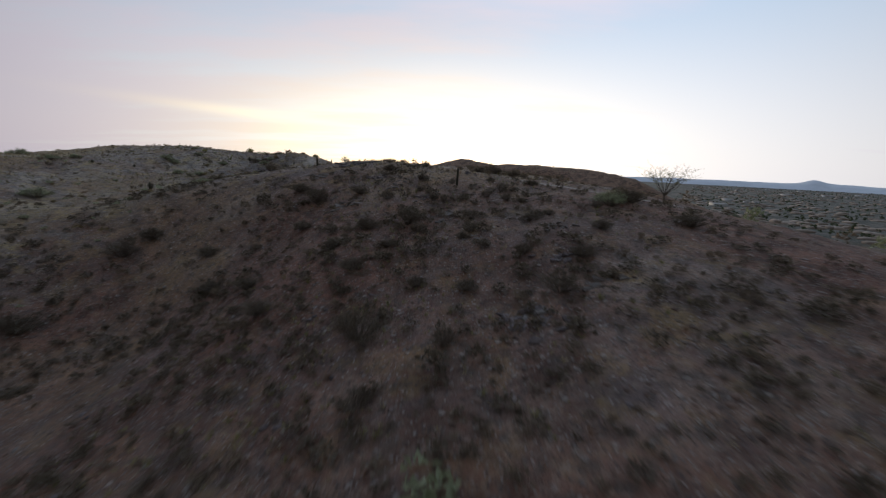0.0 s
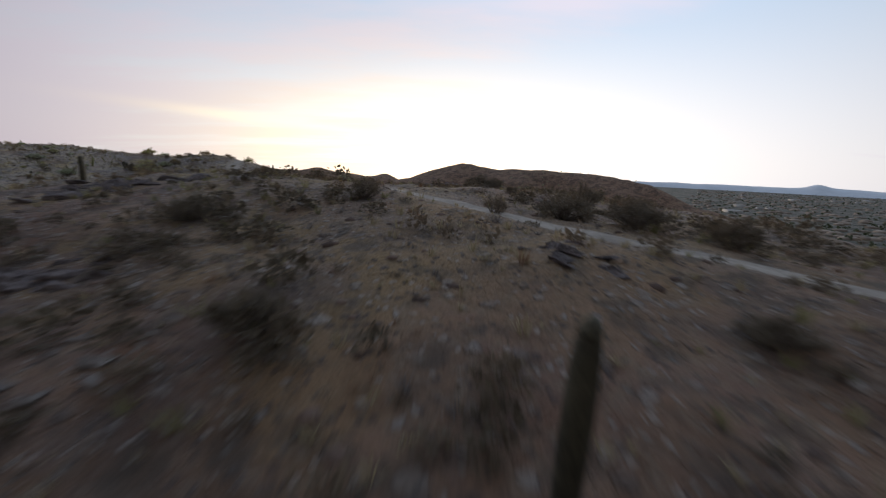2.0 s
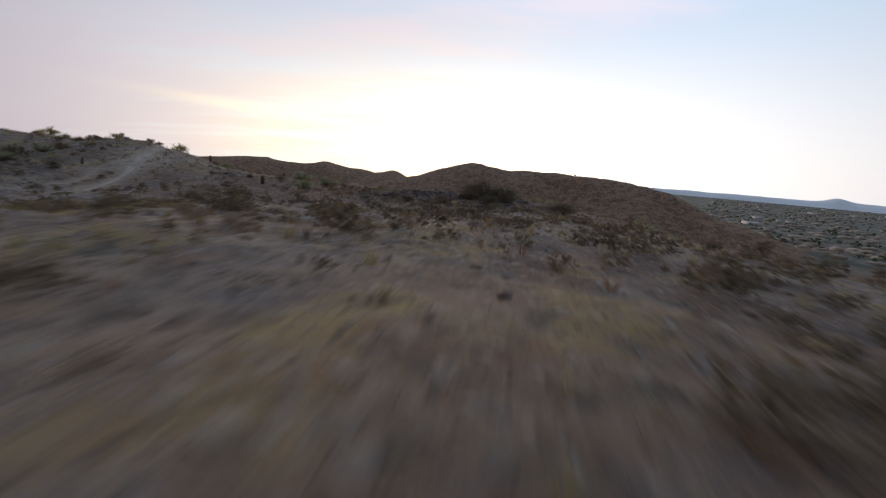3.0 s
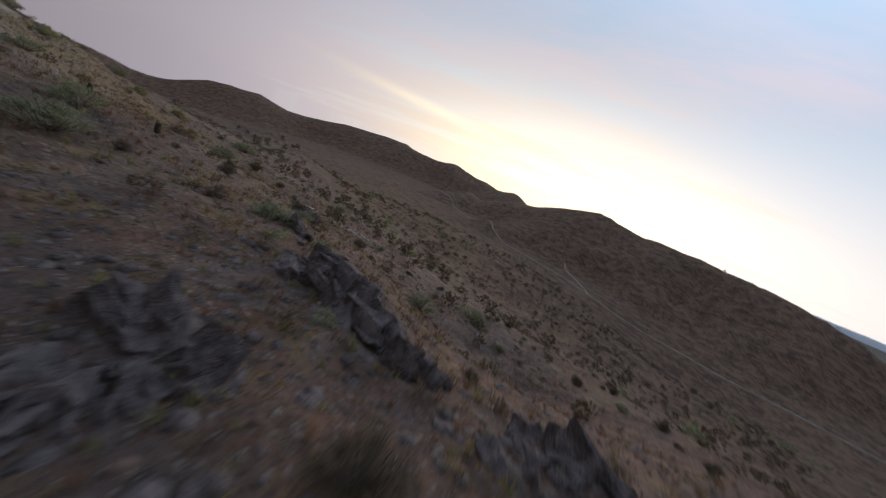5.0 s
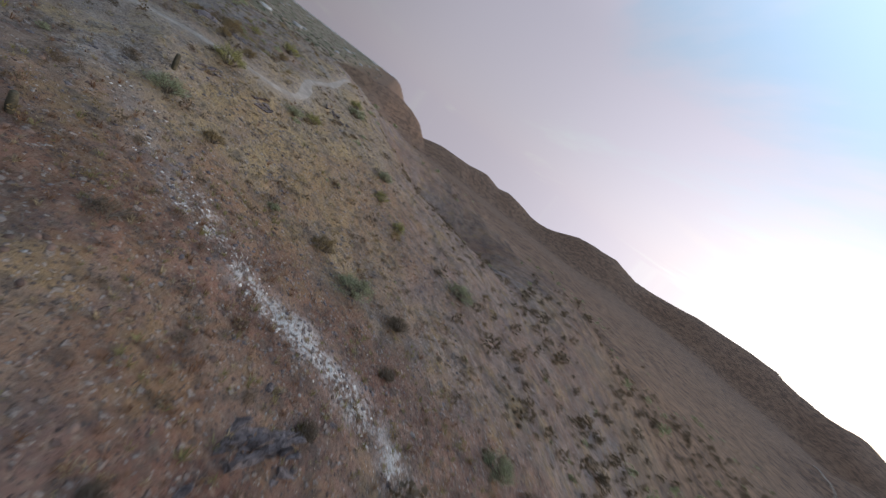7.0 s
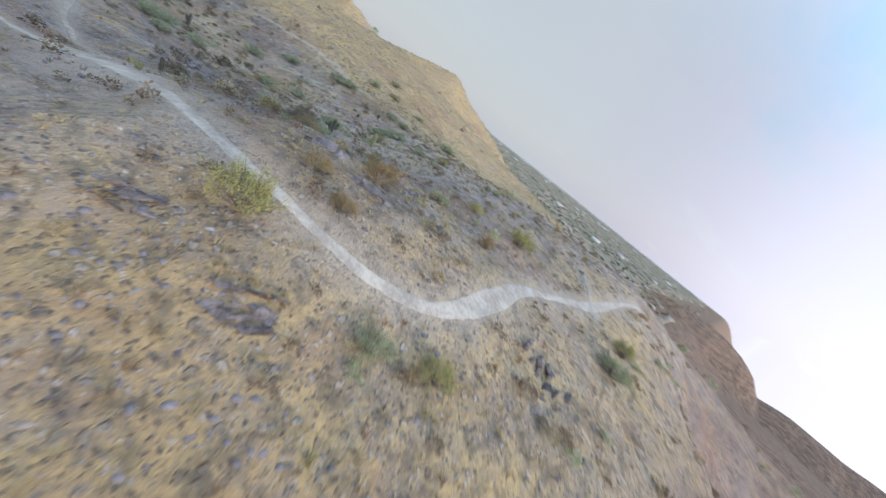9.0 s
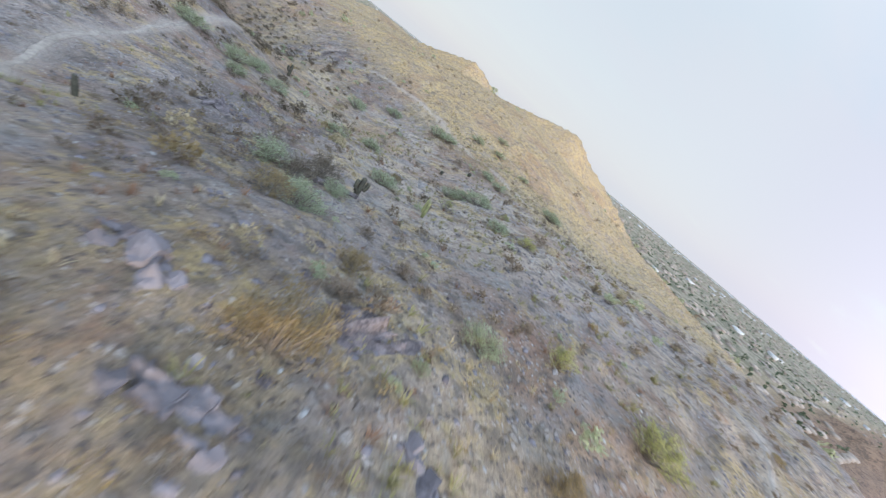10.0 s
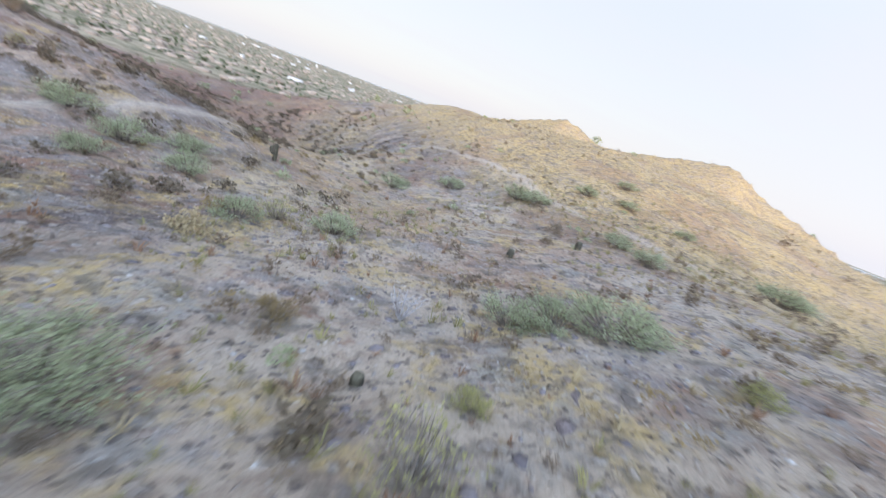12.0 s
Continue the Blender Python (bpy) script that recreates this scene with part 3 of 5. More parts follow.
put_attribute(ground_mesh, "crag", np.clip(0.95 * np.exp(-(((GX + 0.8) / 8) ** 2 + ((GY - 106) / 9) ** 2)) + 0.7 * np.exp(-(((GX - 4.3) / 6) ** 2 + ((GY - 97.4) / 8) ** 2)) + 0.8 * np.exp(-(((GX + 0.7) / 4) ** 2 + ((GY - 118.9) / 3) ** 2))
              + 0.6 * np.exp(-(((GX - 2) / 13) ** 2 + ((GY - 31.6) / 8) ** 2)) + 0.8 * np.exp(-(((GX + 47.5) / 4.5) ** 2 + ((GY - 120.6) / 5) ** 2)) + 0.55 * np.exp(-(((GX + 41.4) / 4) ** 2 + ((GY - 124.9) / 5) ** 2)) + 0.5 * smooth(fbm(GX, GY, 9, 4, 99), 0.1, 0.2)
              + 0.8 * smooth(GY, 60, 42) * smooth(GX, 10, -10) * smooth(fbm(GX, GY, 6, 4, 113), -0.12, 0.06) + 0.5 * smooth(GY, 45, 25) * smooth(fbm(GX, GY, 4, 4, 117), -0.05, 0.1) + 0.75 * smooth(GY, 88, 62) * smooth(GX, -4, -16) * smooth(fbm(GX, GY, 5, 4, 121), -0.1, 0.06)
              + 1.0 * np.exp(-(((GX + 50) / 7) ** 2 + ((GY - 96) / 14) ** 2)) * smooth(fbm(GX, GY, 5, 4, 119), -0.1, 0.08), 0, 1))
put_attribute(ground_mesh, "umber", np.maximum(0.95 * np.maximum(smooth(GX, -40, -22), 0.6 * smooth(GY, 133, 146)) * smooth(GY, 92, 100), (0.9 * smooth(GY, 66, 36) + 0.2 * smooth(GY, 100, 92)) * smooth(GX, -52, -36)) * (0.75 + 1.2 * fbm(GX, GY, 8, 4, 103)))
put_attribute(ground_mesh, "rose", 0.8 * smooth(GX, -47, -54) * smooth(GX, -90, -76) * smooth(GY, 115, 107))
put_attribute(ground_mesh, "plain", smooth(GZ, PLAIN_Z + 6, PLAIN_Z + 2) * smooth(np.hypot(GX, GY - 80), 380, 520) * np.maximum(smooth(GX, 20, 120), smooth(-GY, -60, 60)))
# weight of the shade painted into the northeast of the plain
put_attribute(ground_mesh, "plain_shade", smooth(GY, 60, 260) * smooth(GX, -50, 80))
ground_mesh.polygons.foreach_set("use_smooth", np.ones(len(ground_mesh.polygons), dtype=bool))
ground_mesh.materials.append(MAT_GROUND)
ground = tagged(new("ground", ground_mesh), "stony brown desert hillside with dry grass and gravel", "ground", kind="structure")

# ---------------------------------------------------------------- helpers for things


def part(name, me, mat, parent=None, label=""):
    ob = new(name, me)
    if mat is not None and not me.materials:
        me.materials.append(mat)
    if parent is not None:
        ob.parent = parent
    if label:
        ob["label"] = label
    return ob


def mesh_of(name, verts, faces, mat=None, flat=True):
    me = bpy.data.meshes.new(name)
    me.from_pydata(verts, [], faces)
    me.update()
    if not flat:
        me.polygons.foreach_set("use_smooth", np.ones(len(faces), dtype=bool))
    if mat is not None:
        me.materials.append(mat)
    return me


def tube(path, radii, sides):
    """A tapered tube along points, closed at both ends."""
    verts, faces = [], []
    for k, p in enumerate(path):
        p = Vector(p)
        d = (Vector(path[min(k + 1, len(path) - 1)]) - Vector(path[max(k - 1, 0)])).normalized()
        a = d.orthogonal().normalized()
        b = d.cross(a)
        for s in range(sides):
            w = 2 * math.pi * s / sides
            verts.append(p + (a * math.cos(w) + b * math.sin(w)) * radii[k])
    for k in range(len(path) - 1):
        for s in range(sides):
            t = (s + 1) % sides
            faces.append((k * sides + s, k * sides + t, (k + 1) * sides + t, (k + 1) * sides + s))
    faces.append(tuple(range(sides))[::-1])
    faces.append(tuple(range((len(path) - 1) * sides, len(path) * sides)))
    return verts, faces


def add_to(verts, faces, more):
    n = len(verts)
    verts.extend(more[0])
    faces.extend(tuple(i + n for i in f) for f in more[1])


# ---------------------------------------------------------------- the footpath


def ribbon(name, pts, width, label, lift=0.035, mat=None):
    """A trodden path laid on the ground, with an uneven edge."""
    pts = np.array(pts, float)
    t = np.concatenate([[0], np.cumsum(np.hypot(*np.diff(pts, axis=0).T))])
    s = np.arange(0, t[-1], 0.35)
    # corners rounded by averaging
    x, y = np.interp(s, t, pts[:, 0]), np.interp(s, t, pts[:, 1])
    k = np.ones(9) / 9
    x = np.convolve(np.pad(x, 4, "edge"), k, "valid")
    y = np.convolve(np.pad(y, 4, "edge"), k, "valid")
    dx, dy = np.gradient(x), np.gradient(y)
    n = np.hypot(dx, dy)
    nx, ny = -dy / n, dx / n
    cols = np.linspace(-1, 1, 7)
    half = width(x, y) * 0.5
    left = half * (1 + 0.55 * fbm(x, y, 1.4, 3, 201))
    right = half * (1 + 0.55 * fbm(x + 50, y, 1.4, 3, 203))
    rows = []
    for c in cols:
        off = c * np.where(c < 0, left, right)
        px, py = x + nx * off, y + ny * off
        z = ground_z(px, py) + lift * (1 - abs(c) ** 4 * 2.2) + 0.02 * fbm(px, py, 0.8, 2, 205)
        rows.append(np.stack([px, py, z], 1))
    co = np.stack(rows, 1).reshape(-1, 3)
    m = len(cols)
    i = (np.arange(len(x) - 1)[:, None] * m + np.arange(m - 1)[None]).ravel()
    me = raw_mesh(name, co, np.stack([i, i + m, i + m + 1, i + 1], 1))
    me.polygons.foreach_set("use_smooth", np.ones(len(me.polygons), dtype=bool))
    me.materials.append(mat or MAT_TRAIL)
    return tagged(new(name, me), label, "path", kind="structure")


def trail_width(x, y):
    wide = 1.3 * np.exp(-(((x + 54.5) / 4.5) ** 2 + ((y - 127.5) / 4) ** 2)) + 1.7 * np.exp(-(((x + 39.8) / 3) ** 2 + ((y - 112.4) / 3) ** 2))
    return 0.62 + 0.5 * smooth(x, -8, 0) - 0.32 * smooth(x, -34, -28) * smooth(x, 0, -6) + 0.8 * wide + 0.6 * np.exp(-((x + 70) / 5) ** 2)


ribbon("trail", TRAIL, trail_width, "pale trodden dirt footpath winding over the hill")
ribbon("side_trail", BRANCH, lambda x, y: np.full(x.shape, 0.42), "narrow pale dirt path along the ridge", mat=MAT_FAINT)
ribbon("side_trail", SPUR, lambda x, y: np.full(x.shape, 0.45), "faint dirt path leaving the footpath", mat=MAT_FAINT)
ribbon("valley_trail", VALLEY_PATH, lambda x, y: np.full(x.shape, 2.0), "pale dirt track through the valley", 0.6, MAT_TRACK)
ribbon("valley_trail", VALLEY_FORK, lambda x, y: np.full(x.shape, 1.8), "pale dirt track climbing from the valley", 0.6, MAT_TRACK)

# ---------------------------------------------------------------- cacti


def ribbed_stem(path, radii, ribs=12):
    sides = ribs * 2
    verts, faces = tube(path, radii, sides)
    centre = []
    for k in range(len(path)):
        c = Vector(path[k])
        for s in range(sides):
            if s % 2:
                v = verts[k * sides + s]
                verts[k * sides + s] = c + (v - c) * 0.82
    return verts, faces


def column(base, height_, radius, lean=(0, 0), n=11):
    path, radii = [], []
    for k in range(n):
        u = k / (n - 1)
        path.append((base[0] + lean[0] * u, base[1] + lean[1] * u, base[2] + height_ * u))
        bulge = 0.86 + 0.2 * math.sin(math.pi * min(1, u * 1.1))
        cap = 1.0 if u < 0.86 else math.sqrt(max(0.001, 1 - ((u - 0.86) / 0.14) ** 2))
        radii.append(radius * bulge * cap)
    return ribbed_stem(path, radii)


def arm(start, out, rise, radius):
    path, radii = [], []
    for k in range(10):
        u = k / 9
        w = min(1, u / 0.45) * math.pi / 2
        path.append((start[0] + out[0] * math.sin(w), start[1] + out[1] * math.sin(w), start[2] + 0.22 * (1 - math.cos(w)) + rise * max(0, u - 0.25) / 0.75))
        radii.append(radius * (0.8 if u < 0.1 else 1.0) * (1 if u < 0.85 else math.sqrt(max(0.001, 1 - ((u - 0.85) / 0.15) ** 2))))
    return ribbed_stem(path, radii, 10)


def cactus_tip(base, height_, radius, lean):
    """The rounded woolly growing point on top of a stem."""
    path, radii = [], []
    for k in range(6):
        u = 0.93 + 0.078 * k / 5
        path.append((base[0] + lean[0] * u, base[1] + lean[1] * u, base[2] + height_ * u))
        cap = math.sqrt(max(0.001, 1 - ((u - 0.86) / 0.148) ** 2))
        radii.append(radius * 0.95 * cap)
    return tube(path, radii, 14)


def cactus(x, y, height_, radius, arms=(), mat=None, label="", lean=(0.0, 0.0)):
    root = new("cactus")
    root.location = (x, y, float(ground_z(x, y)) - 0.06)
    mat = mat or MAT_CACTUS
    part("stem", mesh_of("stem", *column((0, 0, 0), height_, radius, lean), mat, False), None, root)
    part("tip", mesh_of("tip", *cactus_tip((0, 0, 0), height_, radius, lean), MAT_TIP if mat == MAT_CACTUS_YELLOW else MAT_CACTUS, False), None, root, "pale woolly tip" if mat == MAT_CACTUS_YELLOW else "")
    for out, at, rise in arms:
        part("arm", mesh_of("arm", *arm((lean[0] * at / height_, lean[1] * at / height_, at), out, rise, radius * 0.72), mat, False), None, root)
    return tagged(root, label, "cactus", "cacti on the hill")


cactus(1.3, 44.6, 2.05, 0.135, label="straight dark green saguaro cactus beside the footpath", lean=(0.03, 0.0))
cactus(-21.8, 64.4, 2.1, 0.14, label="tall slim saguaro cactus on the ridge crest")
cactus(-53.1, 67.5, 1.7, 0.2, (((0.4, 0.1), 0.7, 0.5),), label="short branched saguaro cactus among stones")
cactus(-19.3, 123.9, 0.8, 0.2, label="small stout barrel cactus on the slope")
cactus(-25.2, 123, 1.0, 0.16, label="young saguaro cactus on the slope")
cactus(-23.1, 112.2, 1.2, 0.24, label="stout young saguaro cactus on the slope")
cactus(-54.9, 106.5, 1.5, 0.17, (((0.32, 0.1), 0.6, 0.5), ((-0.3, 0.1), 0.7, 0.45), ((0.05, -0.3), 0.5, 0.4)), label="dark branched cactus beside flat stones")
cactus(-59.85, 105.8, 1.4, 0.13, (((0.2, -0.1), 0.35, 0.85),), MAT_CACTUS_YELLOW, "leaning yellow green cactus with two stems", (0.25, 0.15))
cactus(-32.6, 80.3, 1.9, 0.17, (((0.3, 0.0), 0.9, 0.4),), label="dark saguaro cactus near the footpath")
cactus(-43.1, 107.6, 0.9, 0.11, label="dark saguaro cactus below the footpath junction", lean=(0.15, 0.0))
cactus(-36.9, 122.6, 1.1, 0.16, label="dark young saguaro cactus under the summit")

# ---------------------------------------------------------------- rock outcrops


def slab_mesh(rnd, lx, ly, lz):
    """An angular block with broken corners, its faces split into uneven layers."""
    bm = bmesh.new()
    for _ in range(13):
        v = Vector((rnd.uniform(-1, 1), rnd.uniform(-1, 1), rnd.uniform(-1, 1)))
        m = max(abs(v.x), abs(v.y), abs(v.z))
        v = v / m * rnd.uniform(0.8, 1.0)
        bm.verts.new((v.x * lx, v.y * ly, v.z * lz))
    res = bmesh.ops.convex_hull(bm, input=bm.verts)
    bmesh.ops.delete(bm, geom=[g for g in res["geom_interior"] if isinstance(g, bmesh.types.BMVert)], context="VERTS")
    bmesh.ops.subdivide_edges(bm, edges=bm.edges[:], cuts=3, use_grid_fill=True)
    bmesh.ops.triangulate(bm, faces=bm.faces[:])
    bm.normal_update()
    shift = Vector((rnd.uniform(0, 50), rnd.uniform(0, 50), rnd.uniform(0, 50)))
    for v in bm.verts:
        # steps along the bedding, a bite out of some edges, and a little grain
        step = math.floor(noise.noise(Vector((v.co.x, v.co.y, v.co.z * 3)) + shift) * 5) / 5
        bite = max(0.0, noise.noise(v.co * 2.6 + shift) - 0.1)
        grain = noise.noise(v.co * 9 + shift)
        v.co += v.normal * (0.07 * step - 0.2 * bite + 0.018 * grain)
    bmesh.ops.recalc_face_normals(bm, faces=bm.faces[:])
    me = bpy.data.meshes.new("slab")
    bm.to_mesh(me)
    bm.free()
    me.materials.append(MAT_SLATE)
    return me


SLAB_RND = random.Random(5)
PALE_SLABS, SLABS = [], [slab_mesh(SLAB_RND, SLAB_RND.uniform(0.5, 1.1), SLAB_RND.uniform(0.26, 0.5), SLAB_RND.uniform(0.12, 0.3)) for _ in range(12)]

for me in SLABS:
    pale = me.copy()
    pale.materials.clear()
    pale.materials.append(MAT_PALE)
    PALE_SLABS.append(pale)


def outcrop(x, y, length, width, turn, count, size, label, tilt=28, kinds=None):
    """A ledge of slaty blocks that all dip the same way."""
    rnd = random.Random(int(x * 31 + y * 7))
    root = new("rock_outcrop")
    z0 = float(ground_z(x, y))
    root.location = (x, y, z0)
    a = radians(turn)
    for k in range(count):
        u, v = rnd.gauss(0, 0.42) * length, rnd.gauss(0, 0.42) * width
        px, py = u * math.cos(a) - v * math.sin(a), u * math.sin(a) + v * math.cos(a)
        z = float(ground_z(x + px, y + py)) - z0
        s = size * rnd.uniform(0.45, 1.35)
        ob = part("slab", rnd.choice(kinds or SLABS), None, root)
        ob.matrix_local = pose(px, py, z + 0.05 * s, tilt + rnd.uniform(-14, 14), rnd.uniform(-16, 16), turn + rnd.uniform(-25, 25)) @ Matrix.Diagonal((s, s, s * rnd.uniform(0.8, 1.5), 1))
    return tagged(root, label, "rock", "rock outcrops")


def ledge(ax, ay, bx, by, count, size, rows, label, steep=58, kinds=None):
    """A jagged rib of slate: long plates in rows along its strike, standing steeply and leaning one way."""
    rnd = random.Random(int(ax * 17 + by * 5))
    root = new("rock_outcrop")
    cx, cy = (ax + bx) / 2, (ay + by) / 2
    z0 = float(ground_z(cx, cy))
    root.location = (cx, cy, z0)
    turn = math.degrees(math.atan2(by - ay, bx - ax))
    nx, ny = -math.sin(radians(turn)), math.cos(radians(turn))
    for k in range(count):
        u = (k + rnd.random()) / count
        off = (rnd.randrange(rows) - (rows - 1) / 2) * 0.42 * size + rnd.uniform(-0.12, 0.12)
        px, py = ax + (bx - ax) * u + nx * off - cx, ay + (by - ay) * u + ny * off - cy
        swell = 0.55 + 0.6 * math.sin(math.pi * min(1, max(0, u * 0.9 + 0.08)))
        s = size * swell * rnd.uniform(0.6, 1.25)
        z = float(ground_z(cx + px, cy + py)) - z0
        ob = part("slab", rnd.choice(kinds or SLABS), None, root)
        ob.matrix_local = pose(px, py, z + 0.12 * s, steep + rnd.uniform(-14, 12), rnd.uniform(-22, 14), turn + rnd.uniform(-16, 16)) @ Matrix.Diagonal((s, s * rnd.uniform(1.1, 1.8), s * rnd.uniform(0.8, 2.0), 1))
    return tagged(root, label, "rock", "rock outcrops")


RIB = "large jagged rib of dark slate plates on the slope"
for row in [(-1.6, 119.1, 5.6, 116.2, 30, 1.15, 3), (-0.8, 111.9, 2.6, 111.6, 20, 1.05, 3), (-4.4, 107.4, 2.2, 107.4, 30, 1.05, 4), (8.2, 116.9, 10.7, 115.7, 12, 0.85, 3), (-3.2, 104.6, 2.9, 102.4, 20, 0.85, 3),
            (-2.2, 119.6, 0.6, 120.4, 10, 1.35, 2), (-13.1, 132.2, -10.9, 130.4, 13, 0.95, 3), (-8.7, 123.5, -4.6, 122.3, 16, 0.85, 2), (-19.8, 138.6, -17.5, 135.9, 13, 0.7, 3)]:
    ledge(*row, RIB)
CHIP_SLABS = []
for me in SLABS:
    grey = me.copy()
    grey.materials.clear()
    grey.materials.append(MAT_CHIPS)
    CHIP_SLABS.append(grey)
for row in [(-51.5, 119.5, -52.6, 119, 9, 0.36, 2), (-52.6, 122.2, -52.9, 123.9, 12, 0.42, 3), (-47.4, 121.5, -49, 122.4, 12, 0.45, 3), (-46.3, 118.4, -47.6, 119.8, 12, 0.45, 3)]:
    ledge(*row, "violet grey slate blocks beside dry tufts", 34, CHIP_SLABS)
DARK_LEDGE = "jagged dark slate outcrop breaking out of the slope"
for row in [(1.3, 118.8, 3.2, 1.0, -50, 26, 1.0), (-1.4, 105.5, 4.5, 1.8, -10, 34, 0.9), (1.8, 111.3, 2.2, 1.6, -40, 24, 0.95), (8.5, 101.5, 1.2, 2.2, 10, 22, 0.85),
            (8.5, 115.7, 2.0, 0.9, -40, 16, 0.8), (-8.1, 123.7, 1.3, 0.8, -40, 10, 0.7), (10, 107.2, 1.6, 0.7, -35, 10, 0.7), (-3.2, 101.5, 3.4, 2.0, 0, 26, 0.8),
            (0.3, 119.8, 1.9, 1.4, -45, 40, 1.15), (-1.8, 118.3, 1.0, 0.8, -40, 16, 1.0), (-8.5, 124, 1.2, 0.8, -45, 16, 0.9), (9.8, 113.4, 1.8, 0.7, -35, 14, 0.8), (1.6, 109, 2.2, 1.0, -40, 22, 0.9),
            (4.5, 103.8, 3.0, 1.2, -20, 18, 0.7), (3.8, 98.4, 3.2, 1.4, 0, 22, 0.7)]:
    outcrop(*row, DARK_LEDGE)
for row in [(-18.6, 137, 2.0, 1.2, -60, 22, 0.7), (-12.1, 131.3, 1.6, 1.2, -50, 20, 0.9), (-14.9, 135.2, 1.4, 1.0, -50, 16, 0.7), (-39.6, 123.5, 1.0, 0.7, -20, 8, 0.6), (-42.1, 127.3, 1.2, 0.9, -10, 12, 0.55),
            (-51.9, 119.6, 1.6, 1.0, 20, 14, 0.8), (-55.2, 131.7, 1.2, 2.0, 20, 18, 0.7), (-54.1, 106.3, 1.6, 0.6, 10, 9, 0.8), (-48.2, 97.9, 3.0, 2.0, 70, 24, 0.7)]:
    outcrop(*row, "broken grey slate outcrop among dry grass")
PALE_ROCKS = [(9.3, 20.9, 1.5, 1.1, 30, 20, 0.45), (-0.2, 33.6, 0.9, 0.7, 20, 9, 0.4), (4.8, 18.7, 1.3, 0.9, 40, 16, 0.4), (9, 29.5, 1.8, 1.2, 30, 16, 0.4), (0.2, 35.8, 1.0, 0.8, 10, 10, 0.5), (-11.1, 42.2, 2.4, 1.6, 20, 18, 0.5), (2.8, 28.7, 1.6, 1.2, 0, 12, 0.45),
              (-5.9, 46.1, 2.0, 1.2, 15, 14, 0.45), (-17.5, 52.7, 2.6, 1.4, 20, 16, 0.6)]
for row in [(5, 17.9, 2.0, 1.6, 40, 26, 0.6), (7.9, 24.5, 1.6, 1.0, 30, 14, 0.55), (-2, 40.8, 2.0, 1.4, 10, 16, 0.45), (-14, 58.1, 4.0, 1.6, 20, 26, 0.7),
            (-20.6, 68.1, 5.0, 2.0, 25, 30, 0.8), (-8.9, 50.1, 2.2, 1.2, 15, 14, 0.5), (-33.9, 72.5, 4.0, 2.0, 30, 22, 0.8), (2.7, 50.2, 1.6, 1.0, -40, 14, 0.4)]:
    outcrop(*row, "low brown stony outcrop on the ridge")
for row in PALE_ROCKS:
    outcrop(*row, "weathered pale grey stones breaking out of the slope", 18, PALE_SLABS)

# ---------------------------------------------------------------- shrubs


def shrub_meshes(seed, spread, tall, leaves, leaf, lobes, mat_leaf, droop=0.0):
    """Twigs and foliage of a shrub about a metre wide: leaf sprays set round uneven lobes, with gaps."""
    rnd = random.Random(seed)
    tv, tf, lv, lf = [], [], [], []
    centres = []
    for k in range(lobes):
        a, r = rnd.uniform(0, 6.28), rnd.uniform(0.1, 0.36) * spread
        c = Vector((math.cos(a) * r, math.sin(a) * r, tall * rnd.uniform(0.35, 0.8)))
        centres.append((c, rnd.uniform(0.14, 0.26) * spread))
        mid = c * 0.5 + Vector((rnd.uniform(-0.05, 0.05), rnd.uniform(-0.05, 0.05), 0.04))
        add_to(tv, tf, tube([(0.03 * math.cos(a), 0.03 * math.sin(a), -0.06), mid, c], [0.018, 0.011, 0.005], 4))
        for _ in range(3):
            d = Vector((rnd.gauss(0, 1), rnd.gauss(0, 1), abs(rnd.gauss(0.4, 0.7)))).normalized()
            add_to(tv, tf, tube([mid, mid + d * 0.24 * spread], [0.008, 0.003], 3))
    for k in range(leaves):
        c, r = rnd.choice(centres)
        d = Vector((rnd.gauss(0, 1), rnd.gauss(0, 1), rnd.gauss(0.15, 0.8))).normalized()
        p = c + d * r * rnd.uniform(0.55, 1.12)
        if p.z < 0.02:
            continue
        along = (d + Vector((rnd.gauss(0, 0.5), rnd.gauss(0, 0.5), rnd.gauss(0.3 - droop, 0.5)))).normalized()
        side = along.orthogonal().normalized()
        side.rotate(Matrix.Rotation(rnd.uniform(0, 6.28), 3, along))
        s = leaf * rnd.uniform(0.6, 1.4)
        n = len(lv)
        lift = along.cross(side) * s * 0.15
        lv.extend([p - side * s * 0.32, p + along * s * 0.55 + lift - side * s * 0.3, p + along * s, p + along * s * 0.5 + lift + side * s * 0.34])
        lf.append((n, n + 1, n + 2, n + 3))
    return mesh_of("branchwork", tv, tf, MAT_TWIG), mesh_of("foliage", lv, lf, mat_leaf)


